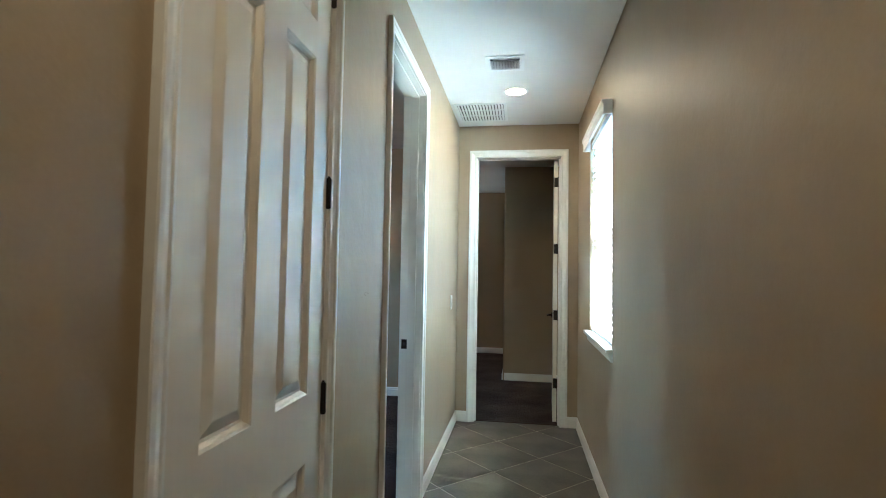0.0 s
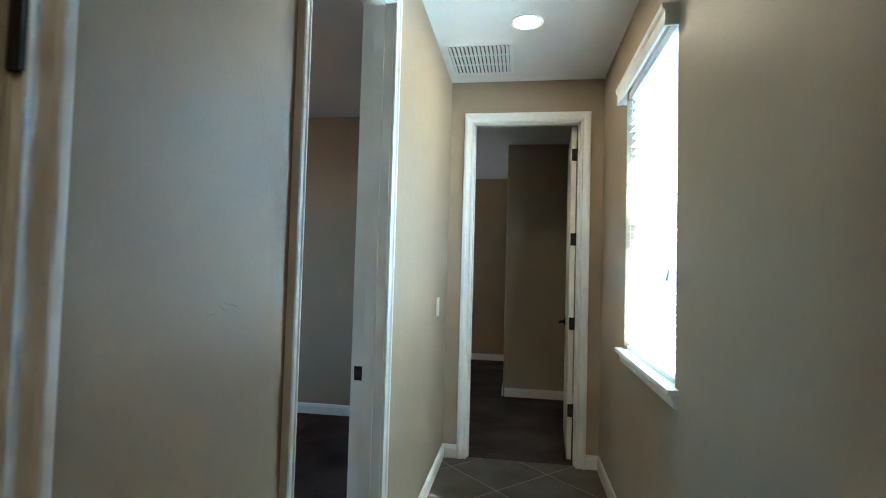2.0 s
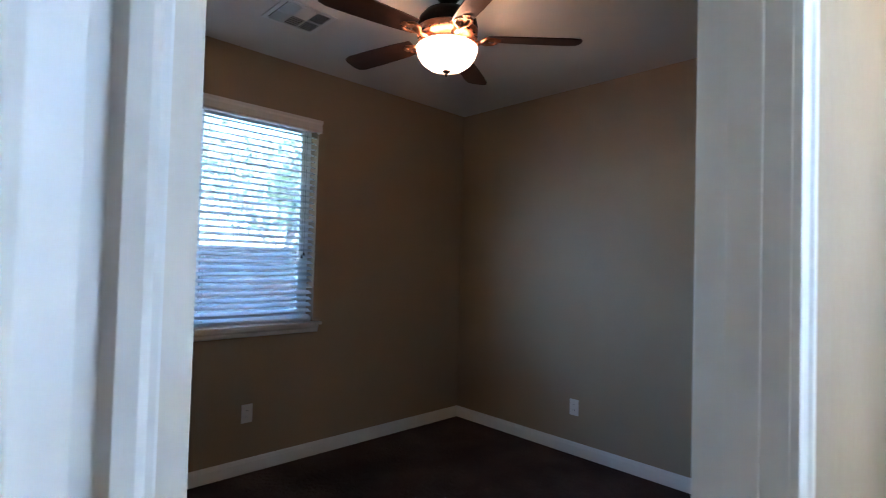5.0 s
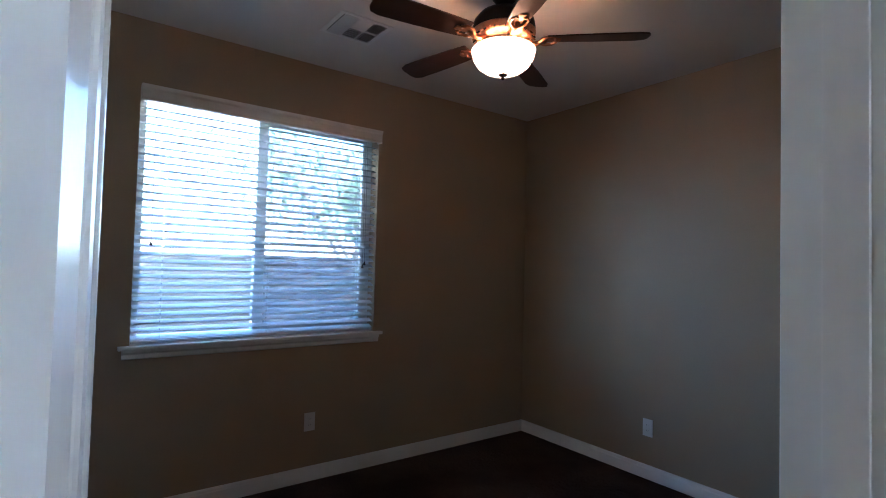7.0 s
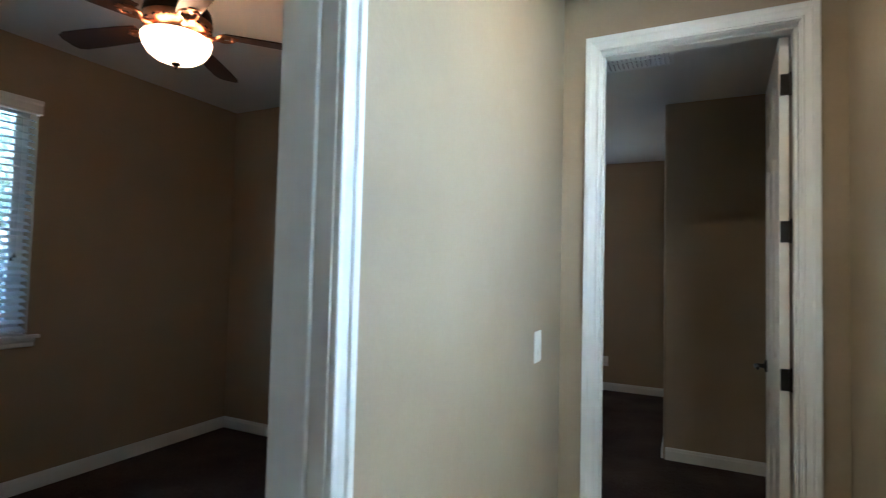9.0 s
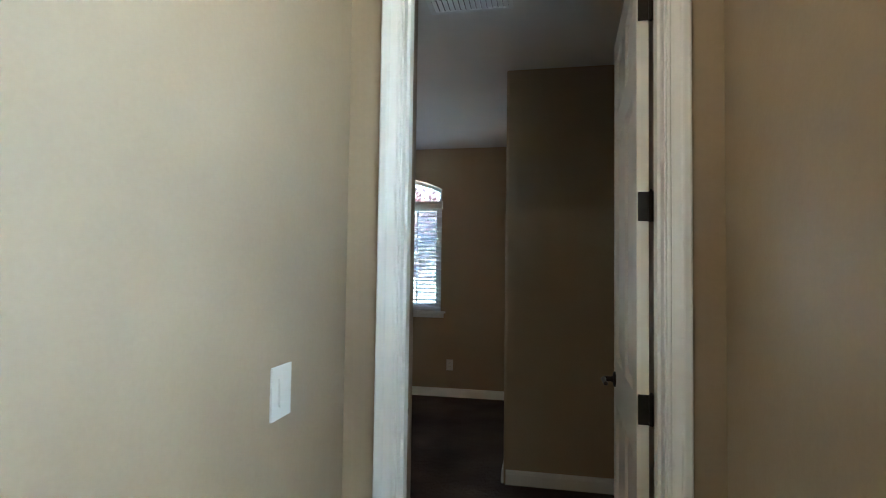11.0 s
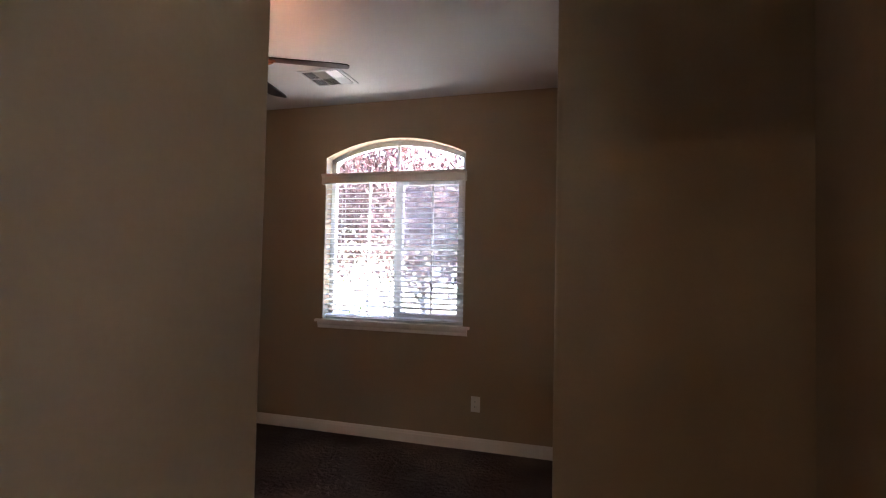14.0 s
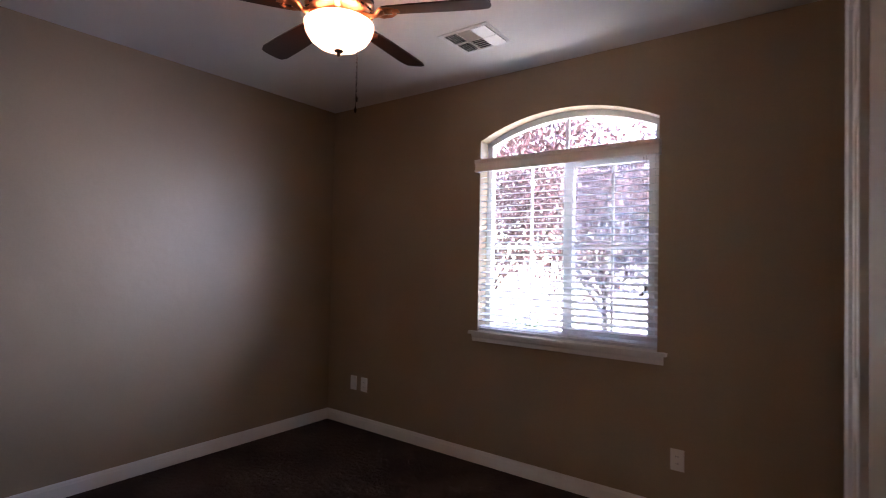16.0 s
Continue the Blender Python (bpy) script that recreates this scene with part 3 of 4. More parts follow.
def window(number, m, w, z0, z1, kind, label, recess=0.10, arch=None):
    """Vinyl window with glass panes, and a painted stool and apron inside. Local x along it, y into the room."""
    wd = thing("window_%d" % number, label, "window", m, kind="structure")
    fy0, fy1 = -recess - 0.045, -recess
    f = 0.042
    bm = bmesh.new()
    if arch:
        box(bm, 0, f, fy0, fy1, z0, arch(0) - 0.002)
        box(bm, w - f, w, fy0, fy1, z0, arch(w) - 0.002)
        box(bm, f, w - f, fy0, fy1, z0, z0 + f)
        n = 20
        rows = []
        for i in range(n + 1):
            x = w * i / n
            rows.append([bm.verts.new((x, y, z)) for y, z in ((fy0, arch(x)), (fy1, arch(x)), (fy1, arch(x) - f), (fy0, arch(x) - f))])
        for p, q in zip(rows, rows[1:]):
            for k in range(4):
                bm.faces.new((p[k], p[(k + 1) % 4], q[(k + 1) % 4], q[k]))
        bm.faces.new(rows[0]), bm.faces.new(rows[-1])
        box(bm, f, w - f, fy0, fy1, z1 - 0.20, z1 - 0.14)
    else:
        box(bm, 0, f, fy0, fy1, z0, z1), box(bm, w - f, w, fy0, fy1, z0, z1)
        box(bm, f, w - f, fy0, fy1, z0, z0 + f), box(bm, f, w - f, fy0, fy1, z1 - f, z1)
    part("window_frame", bm, VINYL, wd)
    top = z1 - 0.20 if arch else z1 - f
    sash = bmesh.new()
    yg = (fy0 + fy1) / 2
    if kind == "slider":
        c = w * (0.481 if arch else 0.53)
        box(sash, c - 0.032, c + 0.032, fy0 + 0.004, fy1 + 0.012, z0 + f, top, 0.003)
        box(sash, f, c - 0.032, yg + 0.004, fy1 + 0.012, z0 + f, z0 + f + 0.035), box(sash, f, c - 0.032, yg + 0.004, fy1 + 0.012, top - 0.035, top)
        box(sash, f, f + 0.035, yg + 0.004, fy1 + 0.012, z0 + f + 0.035, top - 0.035)
        panes = [(f, c - 0.03), (c + 0.03, w - f)]
        for a, b in panes:
            part("pane", boxes((a, b, yg - 0.002, yg + 0.002, z0 + f, top)), GLASS, wd).visible_shadow = False
        sc = part("insect_screen", boxes((f, c - 0.03, fy0 - 0.012, fy0 - 0.0105, z0 + f, top)), SCREEN, wd, "fine grey insect screen")
        sc.visible_shadow = False
    else:
        c = (z0 + z1) / 2
        box(sash, f, w - f, fy0 + 0.004, fy1 + 0.012, c - 0.022, c + 0.022, 0.003)
        for a, b in ((z0 + f, c - 0.02), (c + 0.02, z1 - f)):
            part("pane", boxes((f, w - f, yg - 0.002, yg + 0.002, a, b)), GLASS, wd).visible_shadow = False
        part("insect_screen", boxes((f, w - f, fy0 - 0.012, fy0 - 0.0105, z0 + f, c - 0.02)), SCREEN, wd, "fine grey insect screen").visible_shadow = False
    part("sash", sash, VINYL, wd)
    if arch:
        mu = bmesh.new()
        for x in (w * 0.248, w * 0.71):
            box(mu, x - 0.008, x + 0.008, yg - 0.006, yg + 0.006, z0 + f, top)
        box(mu, f, w - f, yg - 0.006, yg + 0.006, z0 + 0.60, z0 + 0.616)
        part("muntin", mu, VINYL, wd)
        box_top = bmesh.new()
        box(box_top, w / 2 - 0.011, w / 2 + 0.011, yg - 0.008, yg + 0.008, z1 - 0.14, arch(w / 2) - 0.03)
        part("mullion", box_top, VINYL, wd)
        n = 14
        gl = bmesh.new()
        lo = [gl.verts.new((f + (w - 2 * f) * i / n, yg, z1 - 0.14)) for i in range(n + 1)]
        hi = [gl.verts.new((f + (w - 2 * f) * i / n, yg, arch(f + (w - 2 * f) * i / n) - f)) for i in range(n + 1)]
        for i in range(n):
            gl.faces.new((lo[i], lo[i + 1], hi[i + 1], hi[i]))
        part("arched_pane", gl, GLASS, wd).visible_shadow = False
    # stool with a rounded nose, and the moulded apron below it
    bm = bmesh.new()
    box(bm, 0.001, w - 0.001, -recess, 0.004, z0 - 0.019, z0 + 0.002)
    box(bm, -0.055, w + 0.055, 0.001, 0.042, z0 - 0.020, z0 + 0.0015, 0.005)
    part("window_sill", bm, TRIM, wd)
    bm = bmesh.new()
    prof = [(0.001, -0.020), (0.026, -0.020), (0.024, -0.034), (0.016, -0.046), (0.015, -0.066), (0.010, -0.072), (0.001, -0.072)]
    a = [bm.verts.new((-0.035, y, z0 + z)) for y, z in prof]
    c = [bm.verts.new((w + 0.035, y, z0 + z)) for y, z in prof]
    for i in range(len(prof)):
        bm.faces.new((a[i], a[(i + 1) % len(prof)], c[(i + 1) % len(prof)], c[i]))
    bm.faces.new(a), bm.faces.new(c)
    part("apron", bm, TRIM, wd)
    return wd


MH = pose(XR, HW[0], 0, 0, 0, 90)
M1 = pose(R1W, W1[1], 0, 0, 0, -90)
M2 = pose(W2[1], R2N, 0, 0, 0, 180)
wh, w1, w2 = HW[1] - HW[0], W1[1] - W1[0], W2[1] - W2[0]
window(1, MH, wh, HW[2], HW[3], "hung", "white vinyl single-hung window with a white sill")
window(2, M1, w1, W1[2], W1[3], "slider", "white vinyl sliding window with a white sill")
window(3, M2, w2, W2[2], W2[3], "slider", "white vinyl sliding window with an arched top light", arch=lambda x: arch_z(W2[1] - x))
blinds(MH, wh, HW[2], HW[3] - 0.03, HALL_LADDERS, 0, "white slatted blind, slats level, bright with daylight", pulls=[(0.10, 1.36), (0.115, 1.34)], depth=0.046, jitter=0.3)
blinds(M1, w1, W1[2], W1[3] - 0.02, [0.14, w1 / 2, w1 - 0.15], -24, "white slatted blind, slats half open, over the sliding window", pulls=[(0.085, 1.42), (0.10, 1.40), (w1 - 0.08, 1.50)], wand=True, valance_over=0.0)
blinds(M2, w2, W2[2], 2.125, [0.16, w2 / 2, w2 - 0.16], -13, "white slatted blind, slats level, below the arched top light", pulls=[(0.07, 1.28), (0.085, 1.25)], wand=True)


# ---- ceiling fixtures ----
def grille(x0, x1, y0, y1, rows, cols, label, vane="y", frame_w=0.022, name="ceiling_vent", cover=0.41):
    v = thing(name, label, "vent", pose(0, 0, CEILING))
    bm = bmesh.new()
    for r in ((x0, x1, y0, y0 + frame_w), (x0, x1, y1 - frame_w, y1), (x0, x0 + frame_w, y0 + frame_w, y1 - frame_w), (x1 - frame_w, x1, y0 + frame_w, y1 - frame_w)):
        box(bm, *r, -0.007, -0.0005)
    part("frame", bm, METALW, v)
    # Dark sheet on the ceiling paints the shade between the slats.
    part("shade_backing", boxes((x0 + frame_w, x1 - frame_w, y0 + frame_w, y1 - frame_w, -0.0012, -0.0006)), GAP_SHADE, v)
    ix0, ix1, iy0, iy1 = x0 + frame_w, x1 - frame_w, y0 + frame_w, y1 - frame_w
    bars = bmesh.new()
    for k in range(1, rows):
        y = iy0 + (iy1 - iy0) * k / rows
        box(bars, ix0, ix1, y - 0.005, y + 0.005, -0.007, -0.0015)
    if rows > 1:
        part("rail", bars, METALW, v)
    for k in range(rows):
        ya, yb = iy0 + (iy1 - iy0) * k / rows + 0.005, iy0 + (iy1 - iy0) * (k + 1) / rows - 0.005
        for i in range(cols):
            x = ix0 + (ix1 - ix0) * (i + 0.5) / cols
            wv = (ix1 - ix0) / cols * cover
            bm = bmesh.new()
            box(bm, -wv, wv, ya, yb, -0.0009, 0.0009)
            s = part("slat", bm, METALW, v)
            s.matrix_basis = pose(x, 0, -0.0066, 0, 26, 0)
    return v


def register(x, y, wide, deep, turn, label):
    """A supply register: three bays of vanes in two rows, the outer bays throwing outwards, the middle one to front and back."""
    v = thing("ceiling_register", label, "vent", pose(x, y, CEILING, 0, 0, turn))
    hx, hy, f = wide / 2, deep / 2, 0.024
    bm = bmesh.new()
    for r in ((-hx, hx, -hy, -hy + f), (-hx, hx, hy - f, hy), (-hx, -hx + f, -hy + f, hy - f), (hx - f, hx, -hy + f, hy - f)):
        box(bm, *r, -0.006, -0.0005)
    part("frame", bm, METALW, v)
    # No duct behind: a dark sheet carries the shade between the vanes.
    part("shade_backing", boxes((-hx + f, hx - f, -hy + f, hy - f, -0.0012, -0.0006)), DARK, v)
    bay = (wide - 2 * f) / 3
    bars = [(-hx + f + bay * k - 0.004, -hx + f + bay * k + 0.004, -hy + f, hy - f, -0.009, -0.0015) for k in (1, 2)]
    bars += [(-hx + f + bay * k + 0.004, -hx + f + bay * (k + 1) - 0.004, -0.004, 0.004, -0.009, -0.0015) for k in range(3)]
    for r in bars:
        part("rail", boxes(r), METALW, v)
    n = 5
    for k in range(3):
        for row in (-1, 1):
            a0, a1 = -hx + f + bay * k + 0.005, -hx + f + bay * (k + 1) - 0.005
            b0, b1 = sorted((row * 0.005, row * (hy - f)))
            for i in range(n):
                if k == 1:
                    bm = boxes((a0, a1, -0.0085, 0.0085, -0.0008, 0.0008))
                    m = pose(0, b0 + (b1 - b0) * (i + 0.5) / n, -0.0085, 38 * row, 0, 0)
                else:
                    bm = boxes((-0.0075, 0.0075, b0, b1, -0.0008, 0.0008))
                    m = pose(a0 + (a1 - a0) * (i + 0.5) / n, 0, -0.0085, 0, 38 * (1 - k), 0)
                part("vane", bm, METALW, v).matrix_basis = m
    return v


grille(0.43, 0.855, 4.455, 4.935, 3, 15, "white metal return-air grille in the ceiling", name="return_grille")


def supply_vent(x0, x1, y0, y1):
    """Curved vanes fan out to both sides behind an open slot."""
    v = thing("ceiling_vent", "small white metal supply vent with curved vanes", "vent", pose(0, 0, CEILING))
    f = 0.030
    bm = bmesh.new()
    for r in ((x0, x1, y0, y0 + f), (x0, x1, y1 - f, y1), (x0, x0 + f, y0 + f, y1 - f), (x1 - f, x1, y0 + f, y1 - f)):
        box(bm, *r, -0.009, -0.0005)
    part("frame", bm, METALW, v)
    # The vent's inner shade is a dark sheet under the ceiling.
    part("shade_backing", boxes((x0 + f, x1 - f, y0 + f, y1 - f, -0.0012, -0.0006)), DARK, v)
    ya = y0 + f + 0.045
    part("rail", boxes((x0 + f, x1 - f, y0 + f + 0.018, y0 + f + 0.024, -0.008, -0.002), (x0 + f, x1 - f, ya, ya + 0.005, -0.008, -0.002)), METALW, v)
    part("damper_tab", boxes(((x0 + x1) / 2 - 0.012, (x0 + x1) / 2 + 0.012, y0 + f + 0.004, y0 + f + 0.016, -0.007, -0.003), bevel=0.001), METALW, v)
    n = 10
    for i in range(n):
        u = (i + 0.5) / n
        x = x0 + f + (x1 - x0 - 2 * f) * u
        bm = bmesh.new()
        prof = [(-0.009, 0.003), (-0.003, 0.0), (0.004, -0.0015), (0.008, -0.002)]
        rows = [[bm.verts.new((a if u > 0.5 else -a, y, z + t)) for a, z in prof for t in (0,)] for y in (ya + 0.006, y1 - f - 0.002) for t in (0.0,)]
        for k in range(3):
            bm.faces.new((rows[0][k], rows[0][k + 1], rows[1][k + 1], rows[1][k]))
        bmesh.ops.solidify(bm, geom=list(bm.faces), thickness=0.0012)
        part("vane", bm, METALW, v).matrix_basis = pose(x, 0, -0.0055)


supply_vent(0.745, 0.995, 3.552, 3.795)
grille(0.43, 0.855, 5.865, 6.155, 2, 14, "white metal ceiling grille above the lobby", name="return_grille", cover=0.53)
register(-2.015, 3.868, 0.31, 0.29, 90, "white metal three-bay register in the ceiling")
register(-0.963, 8.533, 0.335, 0.305, 0, "white metal three-bay register in the ceiling")


def can_light(x, y):
    c = thing("recessed_light", "round recessed ceiling light, lit, with a white trim ring", "light", pose(x, y, CEILING))
    part("trim_ring", lathe(bmesh.new(), [(0.070, -0.0035), (0.074, -0.0065), (0.092, -0.005), (0.094, -0.0005), (0.070, -0.0005), (0.070, -0.0035)], 32), METALW, c, smooth=True)
    part("lens", lathe(bmesh.new(), [(0.0, -0.0045), (0.05, -0.004), (0.0695, -0.0022), (0.0695, -0.0006), (0, -0.0006)], 32), LENS, c, "glowing frosted lens", smooth=True)


can_light(0.935, 4.21)
can_light(0.945, 0.6)


# ---- ceiling fans ----
def blade_mesh():
    bm = bmesh.new()
    out = [(0.20, 0.052), (0.30, 0.060), (0.48, 0.067), (0.61, 0.068), (0.648, 0.056), (0.66, 0.030)]
    pts = [(x, -y) for x, y in out] + [(x, y) for x, y in reversed(out)]
    top, bot = [bm.verts.new((x, y, 0.003)) for x, y in pts], [bm.verts.new((x, y, -0.003)) for x, y in pts]
    bm.faces.new(top), bm.faces.new(bot)
    for i in range(len(pts)):
        j = (i + 1) % len(pts)
        bm.faces.new((top[i], top[j], bot[j], bot[i]))
    return bm


def iron_mesh():
    """A scrolled bracket that carries a blade."""
    bm = bmesh.new()
    tube(bm, [(0.10, 0, -0.012), (0.14, 0, -0.022), (0.175, 0, -0.018), (0.20, 0, -0.008)], [0.016, 0.013, 0.012, 0.010], 8)
    for s in (-1, 1):
        tube(bm, [(0.165, s * 0.006, -0.017), (0.19, s * 0.034, -0.012), (0.225, s * 0.040, -0.008), (0.245, s * 0.025, -0.007), (0.235, s * 0.012, -0.008)], [0.008, 0.008, 0.007, 0.006, 0.005], 8)
    box(bm, 0.185, 0.265, -0.018, 0.018, -0.0075, -0.0032, 0.002)
    return bm


def ceiling_fan(x, y, turn, chain):
    f = thing("ceiling_fan", "copper ceiling fan with five dark walnut blades and a lit bowl", "ceiling fan", pose(x, y, CEILING + 0.0), group="ceiling fans")
    part("canopy", lathe(bmesh.new(), [(0, -0.001), (0.062, -0.001), (0.064, -0.012), (0.058, -0.045), (0.034, -0.072), (0.016, -0.078), (0, -0.078)], 28), BRONZE, f, "dark bronze canopy", smooth=True)
    part("downrod", lathe(bmesh.new(), [(0.0125, -0.07), (0.0125, -0.125), (0.024, -0.125), (0.026, -0.123)], 16), BRONZE, f, smooth=True)
    part("motor_housing", lathe(bmesh.new(), [(0.02, -0.108), (0.07, -0.113), (0.118, -0.128), (0.142, -0.158), (0.148, -0.188), (0.140, -0.195), (0.140, -0.205), (0.10, -0.213), (0, -0.213)], 36), BRONZE, f, "dark bronze motor housing", smooth=True)
    ring = bmesh.new()
    lathe(ring, [(0.140, -0.205), (0.150, -0.209), (0.150, -0.215), (0.118, -0.245), (0.086, -0.255), (0.084, -0.273), (0.0, -0.273)], 36)
    part("switch_housing", ring, COPPER, f, smooth=True)
    for k in range(36):
        rib = bmesh.new()
        box(rib, -0.016, 0.016, -0.0022, 0.0022, -0.004, 0.004)
        part("vent_rib", rib, COPPER if k % 2 else BRONZE, f).matrix_basis = pose(0, 0, 0, 0, 0, k * 10) @ pose(0.135, 0, -0.232, 0, 43, 0)
    bl, ir = mesh_of("blade", blade_mesh(), WALNUT), mesh_of("blade_iron", iron_mesh(), COPPER, True)
    for k in range(5):
        m = pose(0, 0, -0.242, 0, 0, turn + 72 * k)
        i = part("blade_iron", ir, None, f, "scrolled copper bracket")
        i.matrix_basis = m
        part("blade", bl, None, f, "dark walnut fan blade").matrix_basis = m @ pose(0, 0, 0, 11, 0, 0)
    bowl = [(0.146, -0.291), (0.150, -0.295), (0.149, -0.307), (0.141, -0.335), (0.122, -0.365), (0.092, -0.388), (0.055, -0.402), (0.012, -0.407)]
    part("glass_bowl", lathe(bmesh.new(), bowl + [(r * 0.96, z + 0.004) for r, z in reversed(bowl)] + [bowl[0]], 40), BOWL, f, "glowing frosted glass bowl", smooth=True)
    for a in (0, 120, 240):
        part("bulb", lathe(bmesh.new(), [(0, -0.350), (0.016, -0.345), (0.024, -0.328), (0.020, -0.308), (0.010, -0.296), (0, -0.296)], 14), BULB, f, "glowing lamp bulb", smooth=True).matrix_basis = pose(0.085 * math.cos(radians(a)), 0.085 * math.sin(radians(a)), 0)
    fit_ring = bmesh.new()
    lathe(fit_ring, [(0.10, -0.273), (0.112, -0.276), (0.112, -0.282), (0.0, -0.282)], 32)
    for a in range(3):
        box(fit_ring, 0.105, 0.147, -0.006, 0.006, -0.298, -0.276, m=Matrix.Rotation(radians(120 * a + 20), 4, "Z"))
    part("light_fitter", fit_ring, COPPER, f, smooth=False)
    part("finial", lathe(bmesh.new(), [(0, -0.435), (0.006, -0.433), (0.009, -0.426), (0.006, -0.420), (0.018, -0.415), (0.021, -0.409), (0.012, -0.403), (0, -0.403)], 18), BRONZE, f, smooth=True)
    cord = bmesh.new()
    for cx, cy, cl in chain:
        tube(cord, [(cx, cy, -0.253), (cx, cy, cl)], 0.0011, 5)
        lathe(cord, [(0, cl - 0.028), (0.005, cl - 0.024), (0.006, cl - 0.010), (0.002, cl), (0, cl)], 10, pose(cx, cy, 0))
    if chain:
        part("pull_chain", cord, BRONZE, f, "thin pull chains with small bobs")


ceiling_fan(-1.206, 4.237, 47, ())
ceiling_fan(-1.015, 7.532, 27, [(0.055, 0.060, -0.60), (0.030, 0.078, -0.64)])


# ---- wall plates: local x along the wall, y out of it ----
def outlet(m, label="white duplex outlet plate low on the wall", blank=False, w=0.072, h=0.118):
    o = thing("wall_outlet", label, "outlet", m, group="wall outlets")
    part("plate", boxes((-w / 2, w / 2, 0.0002, 0.006, -h / 2, h / 2), bevel=0.0022), PLASTIC, o)
    if blank:
        part("jack", boxes((-0.008, 0.008, 0.0055, 0.008, -0.008, 0.008), bevel=0.001), METALW, o)
    else:
        for z in (0.0195, -0.0195):
            r = part("receptacle", boxes((-0.0165, 0.0165, 0.0055, 0.0075, z - 0.014, z + 0.014), bevel=0.001), PLASTIC, o)
            # No holes are cut: dark strips colour in the shade of the slots.
            for a in (-0.006, 0.006):
                part("slot", boxes((a - 0.001, a + 0.001, 0.0073, 0.0078, z - 0.004, z + 0.005)), DARK, r)


def wall_switch(m, gangs=1):
    w = 0.089 + 0.046 * (gangs - 1)
    s = thing("wall_switch", "white rocker light switch plate on the tan wall", "switch", m)
    part("plate", boxes((-w / 2, w / 2, 0.0002, 0.006, -0.061, 0.061), bevel=0.0022), PLASTIC, s)
    for g in range(gangs):
        x = (g - (gangs - 1) / 2) * 0.046
        bm = bmesh.new()
        box(bm, -0.0165, 0.0165, -0.002, 0.003, -0.033, 0.033, 0.001)
        part("rocker", bm, PLASTIC, s).matrix_basis = pose(x, 0.0065, 0, 4, 0, 0)


wall_switch(pose(XL, 4.697, 1.11, 0, 0, -90), 1)
wall_switch(pose(XL, 5.437, 1.11, 0, 0, -90), 2)
outlet(pose(R1W, 3.935, 0.385, 0, 0, -90))
outlet(pose(-1.455, R1N, 0.35, 0, 0, 180))
outlet(pose(0.04, R2N, 0.35, 0, 0, 180))
outlet(pose(-2.405, R2N, 0.37, 0, 0, 180))
outlet(pose(-2.53, R2N, 0.37, 0, 0, 180), "small white jack plate low on the wall", blank=True)


for y, z, ln, a in ((2.29, 1.2815, 0.045, -12), (2.225, 1.268, 0.03, 8), (2.262, 1.276, 0.018, -30)):
    part("scuff_mark", boxes((-0.0001, 0.0006, -ln / 2, ln / 2, -0.0006, 0.0006)), SCUFF, bpy.data.objects["wall_hall_west"]).matrix_basis = pose(XL, y, z, a)


# ---- outdoors ----
GZ = -0.15
tagged(part("ground", boxes((-400, 400, -400, 400, GZ - 0.3, GZ)), GRAVEL), "pale gravel yard reaching to the horizon", "ground", kind="structure")
tagged(part("pavement", boxes((-30, 30, 14.5, 16.2, GZ, GZ + 0.03)), CONCRETE), "pale concrete pavement", "pavement", kind="structure")


def block_fence(x, y0, y1, top):
    f = thing("block_fence", "grey concrete block garden wall", "fence", pose(x, y0, GZ))
    rows, ln = 9, 0.40
    h = (top - GZ) / rows
    me = mesh_of("block", boxes((-0.07, 0.07, 0.004, ln - 0.004, 0.004, h - 0.004)), BLOCK)
    n = 0
    part("core", boxes((-0.06, 0.06, 0, y1 - y0, 0, top - GZ - 0.01)), GROUT, f)
    for r in range(rows):
        for c in range(int((y1 - y0) / ln)):
            if n < 300:
                part("block", me, None, f).matrix_basis = pose(0, c * ln + (0.2 if r % 2 else 0), r * h)
                n += 1


block_fence(-4.35, -1.2, 9.6, 1.47)


# Roof out of view, added so its eaves shade the fence and hall blind.
bm = bmesh.new()
xw, xe, ys, yn, ez, rz = R2W - 0.75, XR + 0.66, -2.2, R2N + 0.6, CEILING + 0.14, CEILING + 1.7
v = [bm.verts.new(q) for q in ((xw, ys, ez), (xe, ys, ez), (xe, yn, ez), (xw, yn, ez), ((xw + xe) / 2, ys + 2.4, rz), ((xw + xe) / 2, yn - 2.4, rz))]
for q in ((0, 1, 4), (1, 2, 5, 4), (2, 3, 5), (3, 0, 4, 5), (0, 3, 2, 1)):
    bm.faces.new([v[i] for i in q])
tagged(part("roof", bm, ROOF), "unseen hipped clay roof added for the shade of its eaves", "roof", kind="structure")


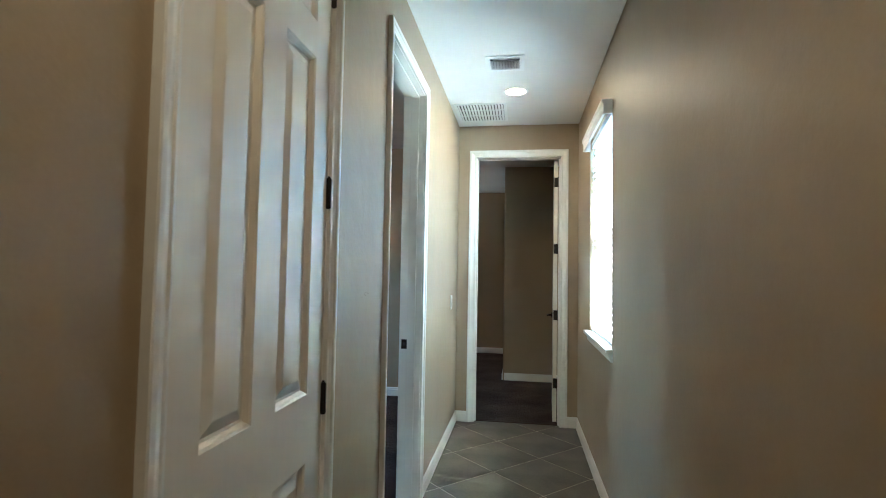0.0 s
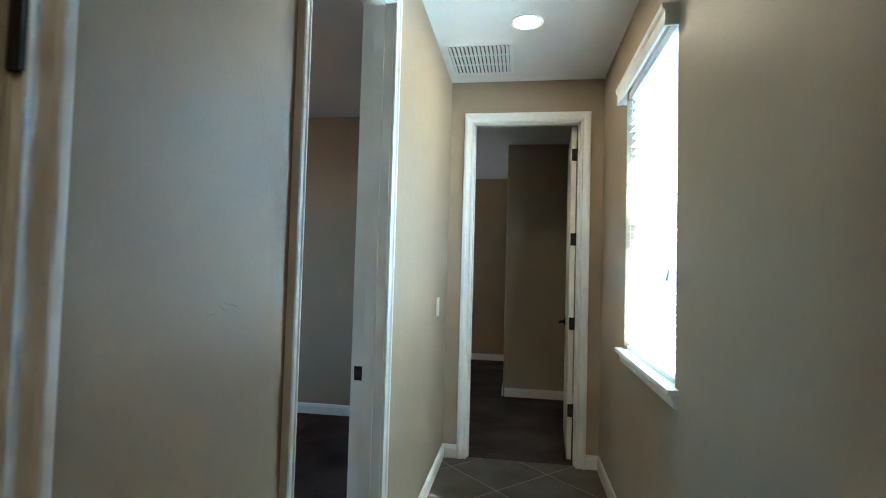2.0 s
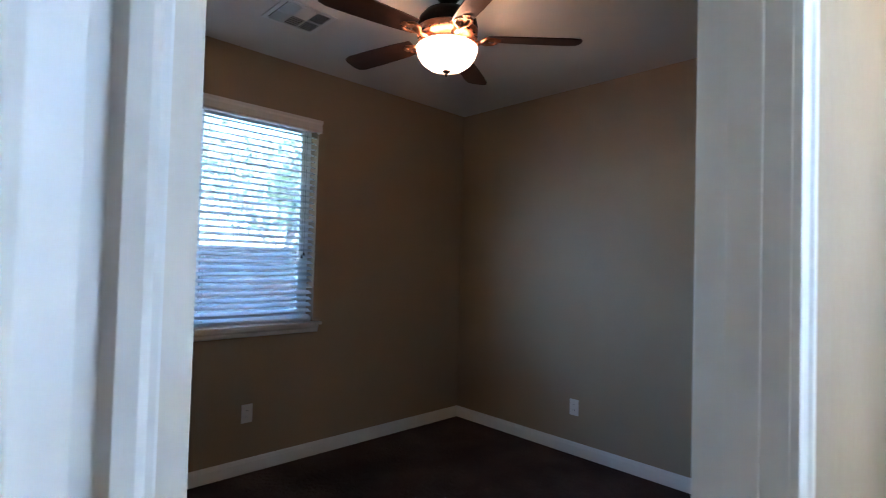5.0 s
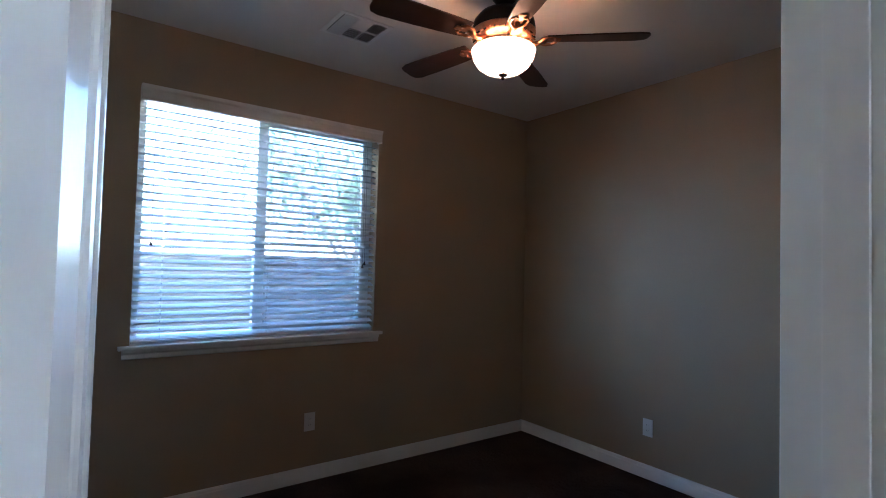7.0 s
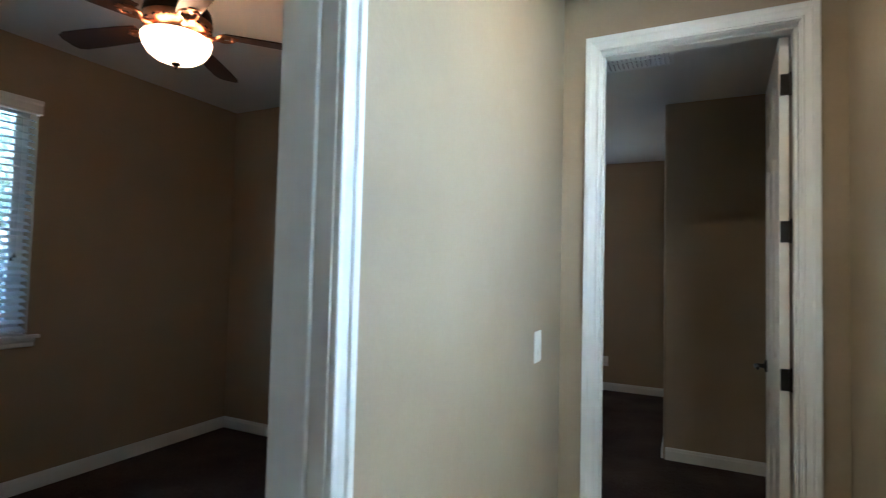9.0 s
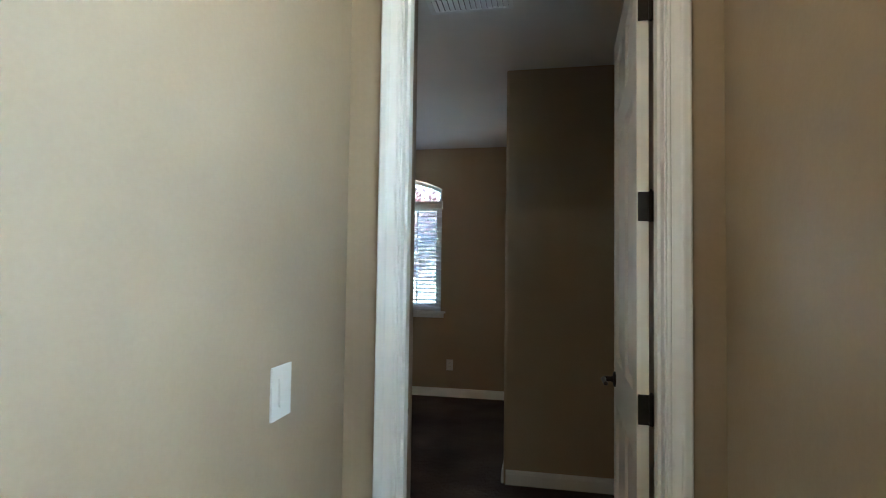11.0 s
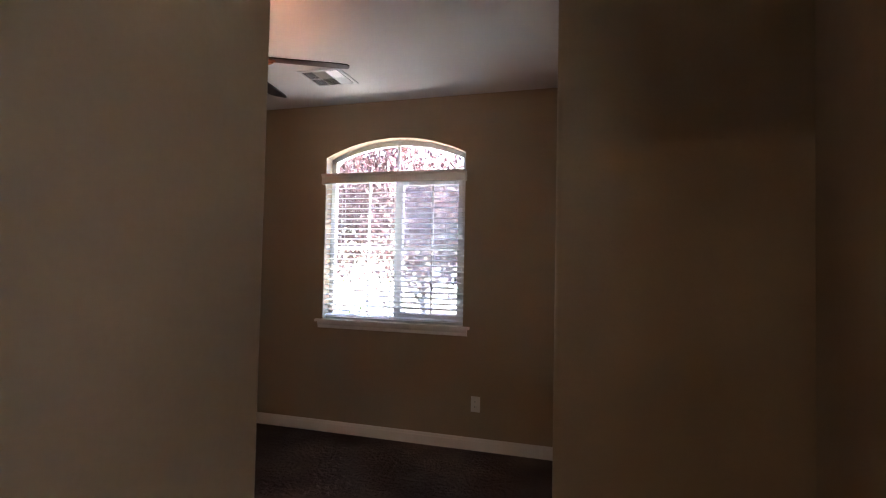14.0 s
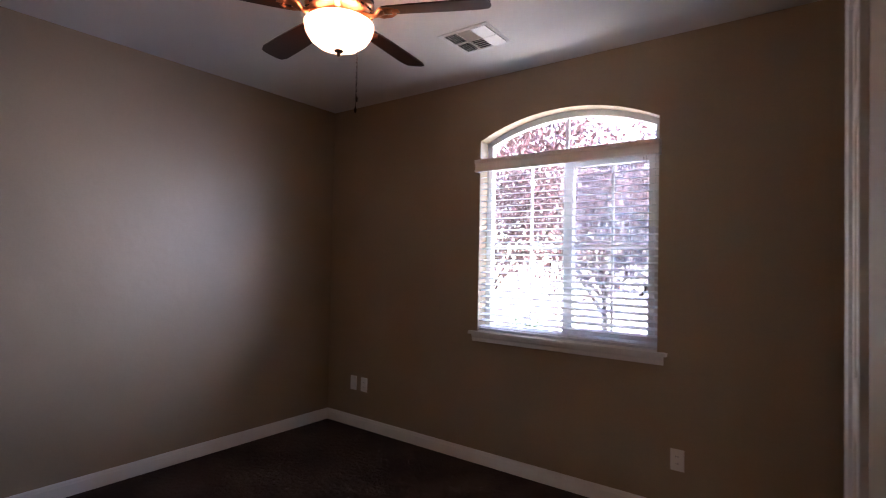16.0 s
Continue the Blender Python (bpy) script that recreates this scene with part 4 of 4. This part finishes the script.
def tree(x, y, height, spread, base, leaf_mat, seed, leaves, label, low=0.35, size=0.05):
    rnd = random.Random(seed)
    t = thing("tree", label, "tree", pose(x, y, GZ))
    bm = bmesh.new()
    tips = []
    tube(bm, [(0, 0, 0), (0.03, 0.02, height * 0.18), (0.0, 0.05, height * 0.34)], [base, base * 0.8, base * 0.65], 9)
    for k in range(7):
        a = k * 2.4 + rnd.uniform(-0.3, 0.3)
        p = Vector((0, 0.04, height * rnd.uniform(0.22, 0.34)))
        pts = [p.copy()]
        for s in range(5):
            p = p + Vector((math.cos(a) * spread * 0.17 * rnd.uniform(0.6, 1.2), math.sin(a) * spread * 0.17 * rnd.uniform(0.6, 1.2), height * 0.125 * rnd.uniform(0.6, 1.2)))
            a += rnd.uniform(-0.35, 0.35)
            pts.append(p.copy())
            tips.append(p.copy())
        tube(bm, pts, [base * 0.5 * (1 - 0.16 * i) for i in range(6)], 6)
        for s in range(4):
            q0 = pts[rnd.randrange(2, 6)]
            b = rnd.uniform(0, 6.28)
            q1 = q0 + Vector((math.cos(b), math.sin(b), rnd.uniform(-0.15, 0.6))) * spread * 0.22
            q2 = q1 + Vector((math.cos(b), math.sin(b), rnd.uniform(-0.5, 0.5))) * spread * 0.18
            tube(bm, [q0, q1, q2], [base * 0.16, base * 0.1, base * 0.05], 5)
            tips += [q1, q2]
    part("trunk", bm, BARK, t, smooth=True)
    vs, fs = [], []
    for i in range(leaves):
        c = tips[rnd.randrange(len(tips))]
        p = c + Vector((rnd.gauss(0, 0.17), rnd.gauss(0, 0.17), rnd.gauss(0, 0.17))) * spread * 0.5
        if p.z < height * low:
            p.z = height * low + rnd.uniform(0, 1.3) ** 2
        q = Euler((rnd.uniform(0, 6.28), rnd.uniform(0, 6.28), rnd.uniform(0, 6.28))).to_quaternion()
        s = size * rnd.uniform(0.6, 1.3)
        k = len(vs)
        for c2 in ((-s, 0, 0), (0, -s * 0.45, s * 0.12), (s, 0, 0), (0, s * 0.45, s * 0.12)):
            vs.append(p + q @ Vector(c2))
        fs += [(k, k + 1, k + 2), (k, k + 2, k + 3)]
    me = bpy.data.meshes.new("crown")
    me.from_pydata(vs, [], fs)
    me.materials.append(leaf_mat)
    tagged(part("crown", me, None, t), kind="stuff")


tree(-2.95, 12.0, 4.2, 2.6, 0.045, RED_LEAF, 3, 13000, "small plum tree with dark red leaves", low=0.28, size=0.046)
tree(-1.5, 12.3, 4.0, 2.8, 0.05, RED_LEAF, 8, 19000, "small plum tree with dark red leaves", low=0.22, size=0.046)
tree(-8.8, 7.2, 5.2, 3.0, 0.09, GREEN_LEAF, 5, 7000, "green garden tree behind the block wall", low=0.4, size=0.07)


def shrub(x, y, s, seed):
    rnd = random.Random(seed)
    g = thing("shrub", "low green garden shrub on gravel", "shrub", pose(x, y, GZ))
    st = bmesh.new()
    tips = []
    for k in range(14):
        a, e = rnd.uniform(0, 6.28), rnd.uniform(0.35, 1.3)
        p1 = Vector((math.cos(a) * math.cos(e), math.sin(a) * math.cos(e), math.sin(e))) * s * rnd.uniform(0.6, 1.0)
        tube(st, [(0, 0, 0), p1 * 0.5 + Vector((0, 0, 0.04)), p1], [0.012, 0.008, 0.004], 5)
        tips += [p1, p1 * 0.7]
    part("stem", st, BARK, g)
    vs, fs = [], []
    for i in range(1400):
        p = tips[rnd.randrange(len(tips))] + Vector((rnd.gauss(0, 0.12), rnd.gauss(0, 0.12), rnd.gauss(0, 0.10))) * s
        p.z = max(p.z, 0.02)
        q = Euler((rnd.uniform(0, 6.28), rnd.uniform(0, 6.28), 0)).to_quaternion()
        k, r2 = len(vs), 0.035 * rnd.uniform(0.6, 1.3)
        for c2 in ((-r2, 0, 0), (0, -r2 * 0.5, 0), (r2, 0, 0), (0, r2 * 0.5, 0)):
            vs.append(p + q @ Vector(c2))
        fs.append((k, k + 1, k + 2, k + 3))
    me = bpy.data.meshes.new("foliage")
    me.from_pydata(vs, [], fs)
    me.materials.append(GREEN_LEAF)
    tagged(part("foliage", me, None, g), kind="stuff")


# Wall added outdoors to cut the daylight through the hall window.
tagged(part("light_cutting_wall", boxes((6.0, 6.3, -14, 24, GZ, 3.1)), STUCCO), "pale stucco wall added outdoors to cut light to the hall", "wall", kind="structure")
shrub(-2.45, 11.6, 0.9, 1)
shrub(-3.6, 12.9, 0.6, 2)

# ---- hall tiles, laid diagonally ----
HALF = 0.325
side = HALF * math.sqrt(2) - 0.007
tile_me = mesh_of("tile", boxes((-side / 2, side / 2, -side / 2, side / 2, -0.012, 0.0), bevel=0.0022), TILE)
for i in range(-2, 5):
    for j in range(-24, 6):
        if (i + j) % 2:
            continue
        x, y = 0.813 + HALF * i, 4.618 + HALF * j + HALF
        if XL - HALF * 0.9 < x < XR + HALF * 0.9 and -1.6 - HALF < y < YE + HALF * 0.9:
            part("tile", tile_me, None, hall_floor).matrix_basis = pose(x, y, 0, 0, 0, 45)
